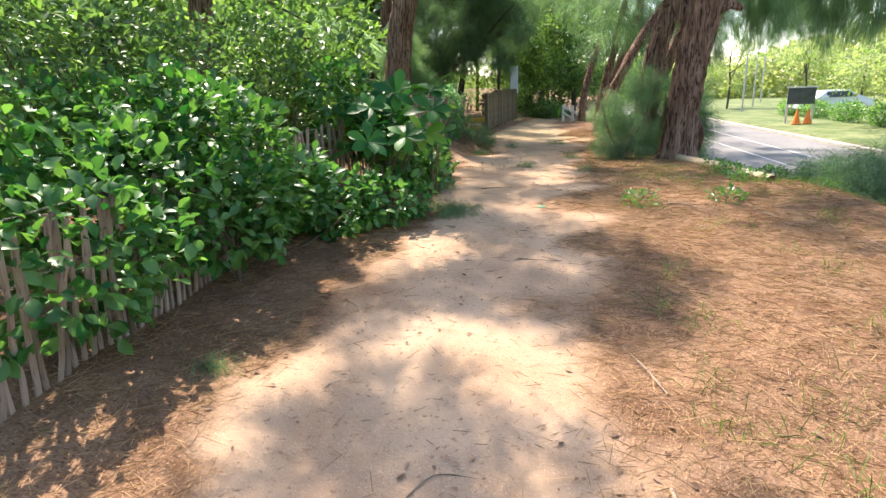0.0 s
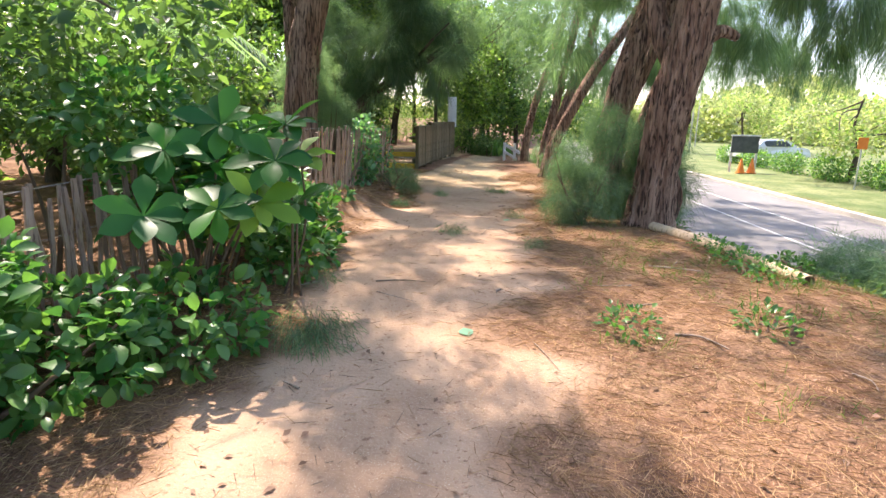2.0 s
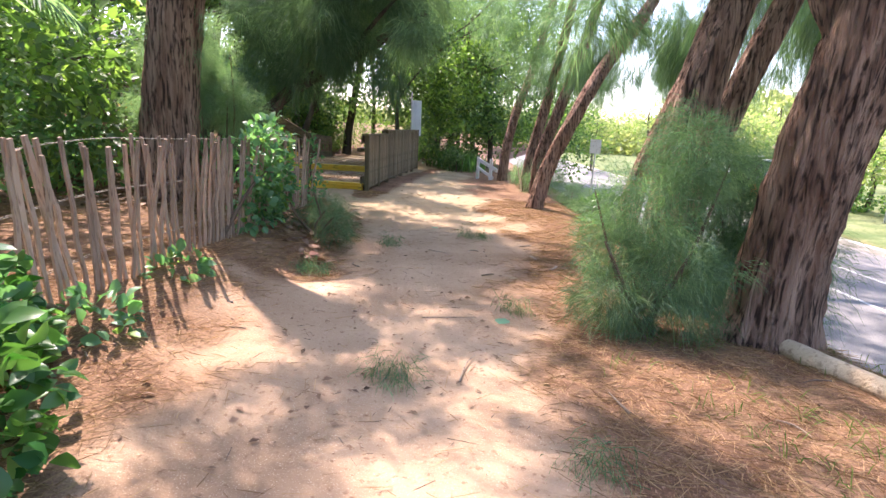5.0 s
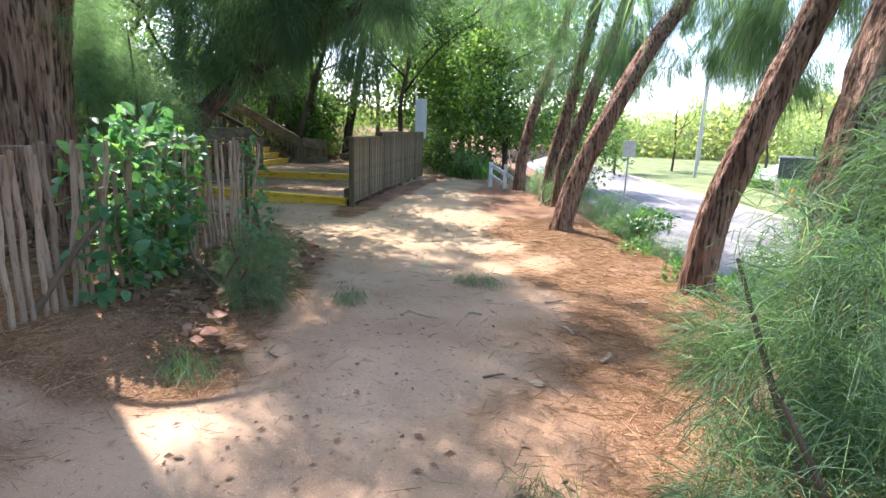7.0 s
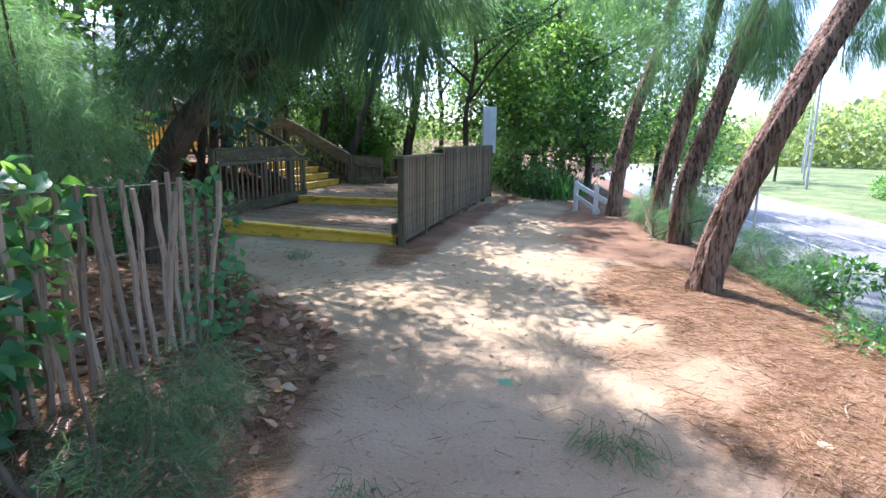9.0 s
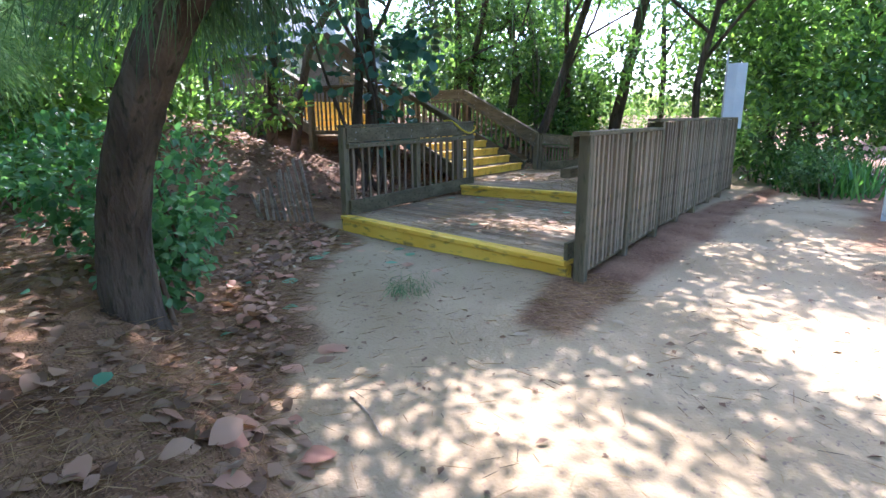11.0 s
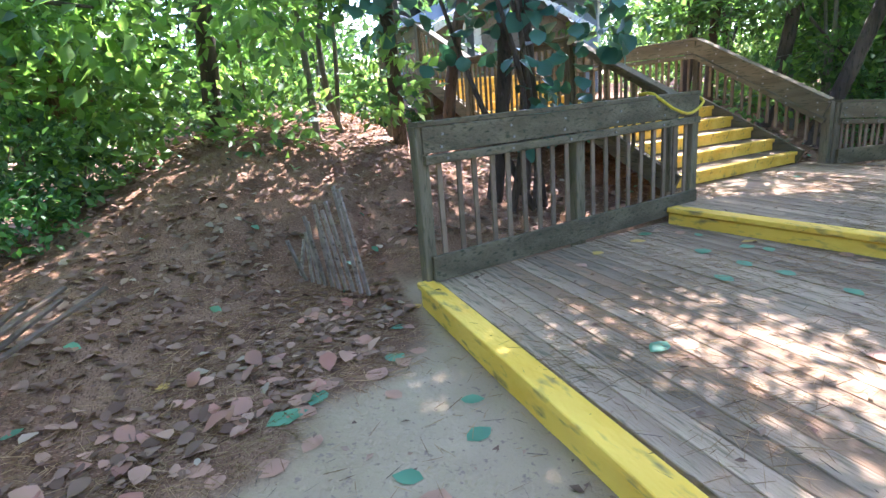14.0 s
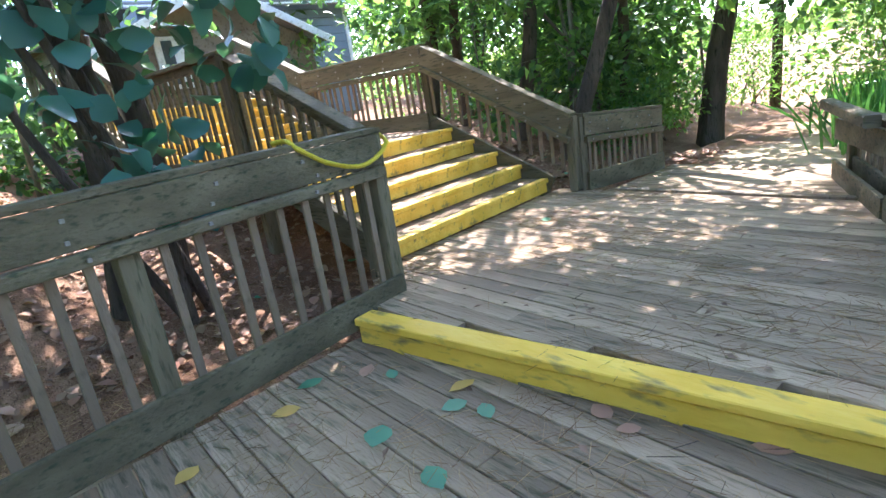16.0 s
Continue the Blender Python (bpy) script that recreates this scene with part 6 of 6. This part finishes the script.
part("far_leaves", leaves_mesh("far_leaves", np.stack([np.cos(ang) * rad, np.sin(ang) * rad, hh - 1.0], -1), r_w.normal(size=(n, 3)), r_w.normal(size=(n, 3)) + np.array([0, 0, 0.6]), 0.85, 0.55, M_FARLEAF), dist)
# wood behind and to the left, out of the walked stretch
for k in range(16):
    x, y = (-26 + r_w.normal() * 3, 2 + 3.0 * k) if k < 12 else (-9 + 3.5 * (k - 12), -7 + r_w.normal())
    wood_tree((x, y), 7.5, crown_lumps((x, y, 4.0), 10, (2.2, 2.2, 2.0), (1.7, 1.7, 1.4)), 2200, 260 + k, "tall leafy tree at the wood's edge", M_SHADE, M_WOODS, 0.16, r_w.normal(size=2) * 0.5, 0.3, 0.3)

# ---- rope on the rail ----
rp = thing("rope", "frayed yellow rope tied over the railing's end", "rope", (-10.83, 21.7, 1.35))
pts = curve_pts([(-10.9, 21.2, 1.41), (-10.76, 21.22, 1.415), (-10.68, 21.24, 1.37), (-10.66, 21.4, 1.26), (-10.7, 21.62, 1.2), (-10.76, 21.8, 1.23), (-10.8, 21.9, 1.3), (-10.92, 21.92, 1.36)], 48)
part("strand", tube_mesh("strand", pts - np.array(rp.location), np.full(48, 0.013), M_ROPE, 8, 0.25, 3, 4), rp)

# ---- litter on the ground ----
r_l = np.random.default_rng(120)


def scatter(n, x0, x1, y0, y1, want):
    x, y = r_l.uniform(x0, x1, n), r_l.uniform(y0, y1, n)
    keep = r_l.random(n) < want(x, y)
    return x[keep], y[keep]


def on_deck(x, y):
    return (y > 18.62) & (y < 26.3) & (x < rail_x(y) - 0.05) & (x > -11.6)


def floor_z(x, y):
    z = land(x, y)
    deck = np.where(y < step2_y(x), D1, np.where(y < 24.82, D2, D2 - 0.03))
    return np.where(on_deck(x, y), deck + 0.004, z)


needles = thing("needle_litter", "brown fallen casuarina needles on the ground", "needles", (0, 0, 0), kind="stuff")
for rep, (dens, want) in enumerate([(380000, lambda x, y: np.where(x > crest(y) + 0.6, 0.0, np.where(x < left_edge(y) - 1.6, 0.25, 0.03 + 0.97 * litter_at(x, y) ** 1.5)) * np.where(on_deck(x, y), 0.0, 1.0)), (90000, lambda x, y: on_deck(x, y) * np.clip(rough(x, y, 0.6, 8) * 1.6 - 0.45, 0.03, 1.0))]):
    x, y = scatter(dens, -11.5, 2.6, 0.4 if rep == 0 else 18.7, 19 if rep == 0 else 25, want)
    n = len(x)
    a = r_l.uniform(0, 6.28, n)
    way = np.stack([np.cos(a), np.sin(a), r_l.normal(size=n) * 0.12], -1)
    at_n = np.stack([x, y, floor_z(x, y) + r_l.uniform(0.002, 0.014 if rep == 0 else 0.005, n)], -1)
    part("needles", strands_mesh("needles", at_n, way, r_l.uniform(0.06, 0.19, n), 0.0034 if rep == 0 else 0.0026, M_NEEDLE, 0.0, r_l), needles)


def leaf_thing(x, y, mat, label, size, grp="fallen leaves"):
    z = float(floor_z(np.array(x), np.array(y)))
    a = r_l.uniform(0, 360)
    me = leaves_mesh("fallen_leaf", np.array([[-size * 0.5, 0, 0.006]]), np.array([[1.0, 0, 0.03]]), np.array([[0.1 * r_l.normal(), 0.1 * r_l.normal(), 1.0]]), size, size * r_l.uniform(0.6, 0.85), mat, r_l.uniform(0.02, 0.14), True)
    for v in me.vertices:
        v.co.z = 0.004 + 0.25 * abs(v.co.z)
    ob = new("fallen_leaf", me)
    ob.matrix_basis = pose(x, y, z, 0, 0, a)
    return tagged(ob, label, "leaf", grp)


DROPS = [(-7.87, 18.05, M_PINK), (-8.25, 18.0, M_PINK), (-8.45, 17.95, M_FALLGREEN), (-8.9, 18.45, M_FALLGREEN), (-9.75, 16.9, M_FALLYELLOW), (-9.4, 16.3, M_FALLGREEN), (-9.35, 16.7, M_PINK), (-8.6, 18.35, M_FALLGREEN), (-9.3, 17.7, M_FALLGREEN), (-9.6, 17.5, M_PINK), (-5.35, 14.95, M_PINK), (-4.45, 12.2, M_PINK), (-5.2, 14.2, M_FALLYELLOW), (-10.35, 18.62, M_FALLYELLOW),
         (-10.3, 21.18, M_PINK), (-10.15, 21.24, M_FALLGREEN), (-9.75, 21.38, M_FALLYELLOW), (-9.5, 21.3, M_FALLGREEN), (-9.65, 21.24, M_FALLGREEN), (-9.1, 21.59, M_PINK), (-8.95, 21.55, M_PINK), (-8.5, 21.75, M_PINK), (-9.75, 20.88, M_FALLGREEN), (-9.35, 20.87, M_FALLGREEN), (-10.45, 20.91, M_FALLGREEN), (-10.3, 20.7, M_FALLYELLOW), (-9.2, 20.5, M_FALLGREEN), (-8.6, 20.9, M_FALLGREEN), (-8.0, 21.24, M_FALLGREEN), (-7.9, 20.95, M_FALLGREEN), (-8.25, 20.92, M_FALLGREEN), (-10.0, 19.9, M_PINK), (-9.05, 20.9, M_FALLGREEN), (-8.3, 22.9, M_FALLYELLOW), (-11.0, 23.6, M_FALLGREEN), (-10.9, 23.9, M_PINK), (-8.6, 19.4, M_FALLGREEN), (-8.0, 20.2, M_PINK), (-10.2, 20.2, M_FALLYELLOW)]
for x, y, mt in DROPS:
    leaf_thing(x, y, mt, {"fallen_leaves_pink": "fallen pinkish brown leaf on the ground", "fallen_leaves_green": "fallen blue-green leaf lying flat", "fallen_leaves_yellow": "fallen yellow-orange leaf lying flat"}[mt.name], r_l.uniform(0.10, 0.17))
# larger leaves along the sand's edge beside the deck
r_e = np.random.default_rng(131)
for k in range(46):
    y = r_e.uniform(15.9, 18.55)
    x = float(left_edge(y)) + r_e.normal() * 0.3 - 0.05
    if x > -10.3 or y < 18.3:
        mt = (M_PINK, M_PINK, M_PINK, M_FALLGREEN, M_FALLEN, M_FALLYELLOW if k % 4 == 0 else M_PINK)[k % 6]
        leaf_thing(x, y, mt, {"fallen_leaves_pink": "fallen pinkish brown leaf on the ground", "fallen_leaves_green": "fallen blue-green leaf lying flat", "fallen_leaves_yellow": "fallen yellow-orange leaf lying flat", "fallen_leaves_brown": "fallen dull brown leaf on the ground"}[mt.name], r_e.uniform(0.09, 0.2))
M_STICKLEAF = leaf_material("fallen_leaves_bleached", (0.30, 0.22, 0.165), (0.46, 0.36, 0.28), 0.7, 0.1, 0.2)
for x, y in ((-2.36, 12.33), (-3.0, 13.9), (-1.44, 13.08), (-1.72, 8.41), (-2.2, 14.9), (-3.9, 14.6), (-6.3, 17.3), (-5.9, 17.9)):
    leaf_thing(x, y, M_STICKLEAF, "bleached dry leaf lying on the sand", r_l.uniform(0.09, 0.14))
for x, y, mt, lb in ((-3.42, 6.08, M_FALLYELLOW, "fallen orange leaf on the needle litter"), (-1.62, 6.49, M_FALLGREEN, "fallen green leaf on the sandy path"), (-2.25, 10.9, M_FALLGREEN, "fallen green leaf on the sandy path"), (-3.95, 14.95, M_FALLGREEN, "fallen green leaf on the sandy path")):
    leaf_thing(x, y, mt, lb, 0.15)
for x, y, a, L in ((-2.49, 13.96, 0.6, 0.3), (-2.2, 13.2, 2.2, 0.24), (-2.0, 12.7, 1.2, 0.3), (-1.75, 14.2, 0.2, 0.26), (-1.3, 13.6, 2.8, 0.34)):
    z = float(land(x, y)) + 0.012
    bark = beam("bark_chip", (x, y, z), (x + 0.55 * L * math.cos(a), y + 0.55 * L * math.sin(a), z + 0.012), 0.034, 0.012, M_STICK, chamfer=0.4, bow=0.012)
    tagged(bark, "flat curled strip of pale bark on the sand", "bark", "bark chips")
brown = thing("leaf_litter", "thick litter of curled brown and pink leaves", "leaves", (0, 0, 0), kind="stuff")
for mt, n, lim in ((M_FALLEN, 24000, 9.0), (M_PINK, 9500, 1.1), (M_FALLGREEN, 260, 9.0), (M_STICKLEAF, 1100, 9.0)):
    x, y = scatter(n, -16, -4.2, 12.0, 27, lambda x, y: np.where((x < left_edge(y) - 0.1 + 0.4 * (rough(x, y, 0.5, 9) - 0.5)) & (x > left_edge(y) - lim) & ~on_deck(x, y) & ((x < -7.4) | (y < 16.6)), 1.0, 0.0))
    n = len(x)
    a = r_l.uniform(0, 6.28, n)
    way = np.stack([np.cos(a), np.sin(a), r_l.normal(size=n) * 0.35], -1)
    face = np.stack([r_l.normal(size=n) * 0.3, r_l.normal(size=n) * 0.3, np.ones(n)], -1)
    s = r_l.uniform(0.04, 0.115, n) if lim > 5 else r_l.uniform(0.06, 0.17, n)
    part("leaves", leaves_mesh("leaves", np.stack([x, y, land(x, y) + 0.02], -1), way, face, s, s * 0.7, mt, 0.07, True), brown)
# grass tufts on the bank
tufts = thing("grass_tufts", "thin green grass tufts among the needles", "grass", (0, 0, 0), kind="stuff")
cx, cy = scatter(720, -1.5, 4.0, 0.5, 17, lambda x, y: np.where((x > right_edge(y) + 0.5) & (x < road_near(y) - 0.4), 0.25 + 0.75 * (rough(x, y, 1.4, 6) > 0.5), 0.0))
k = 26
ax, ay = np.repeat(cx, k) + r_l.normal(size=len(cx) * k) * 0.09, np.repeat(cy, k) + r_l.normal(size=len(cx) * k) * 0.09
n = len(ax)
part("blades", strands_mesh("blades", np.stack([ax, ay, land(ax, ay, False) - 0.01], -1), unit(r_l.normal(size=(n, 3)) * 0.6 + np.array([0, 0, 0.8])), r_l.uniform(0.06, 0.2, n), 0.005, M_GRASS, 0.25, r_l), tufts)
for k in range(20):
    y = r_l.uniform(6.5, 17)
    x = float(crest(y)) + r_l.uniform(0.1, 0.8)
    if k >= 14:
        x, y = ((0.55, 9.5), (0.62, 9.0), (0.75, 8.5), (0.45, 7.2), (-0.5, 6.9), (0.4, 9.9))[k - 14]
    z = float(land(x, y, False))
    shrub("weed", "low leafy green weed on the bank", (x, y), [(x, y, z + 0.06, 0.22, 0.3, 0.1)], 160, 0.06, 0.035, M_HEDGE, 300 + k, 2)
# half-buried pale rounded strip along the bank's edge
edge_strip = thing("edging_strip", "half-buried pale rounded strip along the bank's edge", "log", (0.2, 10.2, float(land(0.2, 10.2, False))))
M_EDGING = material("pale_edging", (0.46, 0.33, 0.20), (0.62, 0.48, 0.32), (0.3, 0.2, 0.12), 5, 40, 0.85, 0.6)
lp_xy = curve_pts(np.array([(-0.5, 11.75), (-0.1, 10.95), (0.35, 10.2), (0.72, 9.4), (1.05, 8.5)]), 30)
lp_pts = np.column_stack([lp_xy, land(lp_xy[:, 0], lp_xy[:, 1], False) + 0.03])
part("log", tube_mesh("log", lp_pts - np.array(edge_strip.location), np.linspace(0.085, 0.06, 30), M_EDGING, 14, 0.08, 5, 3), edge_strip)
# flecks of bark, twig and dead leaf trodden into the sand
flecks = thing("twig_litter", "small dark twigs and leaf scraps on the sand", "twigs", (0, 0, 0), kind="stuff")
x, y = scatter(6500, -10, 1.5, 0.6, 26, lambda x, y: np.where((x > left_edge(y) - 0.8) & (x < crest(y) + 0.3), 0.3 + 0.7 * (rough(x, y, 0.7, 12) > 0.5), 0.0))
n = len(x)
a = r_l.uniform(0, 6.28, n)
part("twigs", strands_mesh("twigs", np.stack([x, y, floor_z(x, y) + 0.006], -1), np.stack([np.cos(a), np.sin(a), r_l.normal(size=n) * 0.08], -1), r_l.uniform(0.03, 0.14, n) * r_l.uniform(0.4, 1.4, n), 0.0034, M_DARKBARK, 0.0, r_l), flecks)
x, y = scatter(6000, -10.5, 1.5, 0.6, 25, lambda x, y: np.where((x > left_edge(y) - 0.8) & (x < crest(y) + 0.3), 0.25 + 0.75 * (rough(x, y, 0.9, 13) > 0.55), 0.0))
n = len(x)
a = r_l.uniform(0, 6.28, n)
s = r_l.uniform(0.02, 0.07, n)
part("scraps", leaves_mesh("scraps", np.stack([x, y, floor_z(x, y) + 0.008], -1), np.stack([np.cos(a), np.sin(a), r_l.normal(size=n) * 0.15], -1), np.stack([r_l.normal(size=n) * 0.3, r_l.normal(size=n) * 0.3, np.ones(n)], -1), s, s * 0.5, M_FALLEN, 0.15), flecks)
# sticks and twigs
for k in range(46):
    y = r_l.uniform(1.5, 17.5)
    x = float(left_edge(y)) - 0.6 + r_l.random() * float(crest(y) - left_edge(y) + 0.4)
    L, a = r_l.uniform(0.12, 0.5), r_l.uniform(0, 6.28)
    z = float(land(x, y)) + 0.008
    q = np.array([math.cos(a), math.sin(a), 0]) * L
    st = new("stick", tube_mesh("stick", curve_pts([(0, 0, 0), q * 0.5 + np.array([r_l.normal() * 0.03, r_l.normal() * 0.03, 0.008]), q], 7), np.linspace(0.007, 0.003, 7) * r_l.uniform(0.6, 1.5), M_STICK, 6))
    st.location = (x, y, z)
    tagged(st, "dry broken stick lying on the sand", "stick", "fallen sticks")
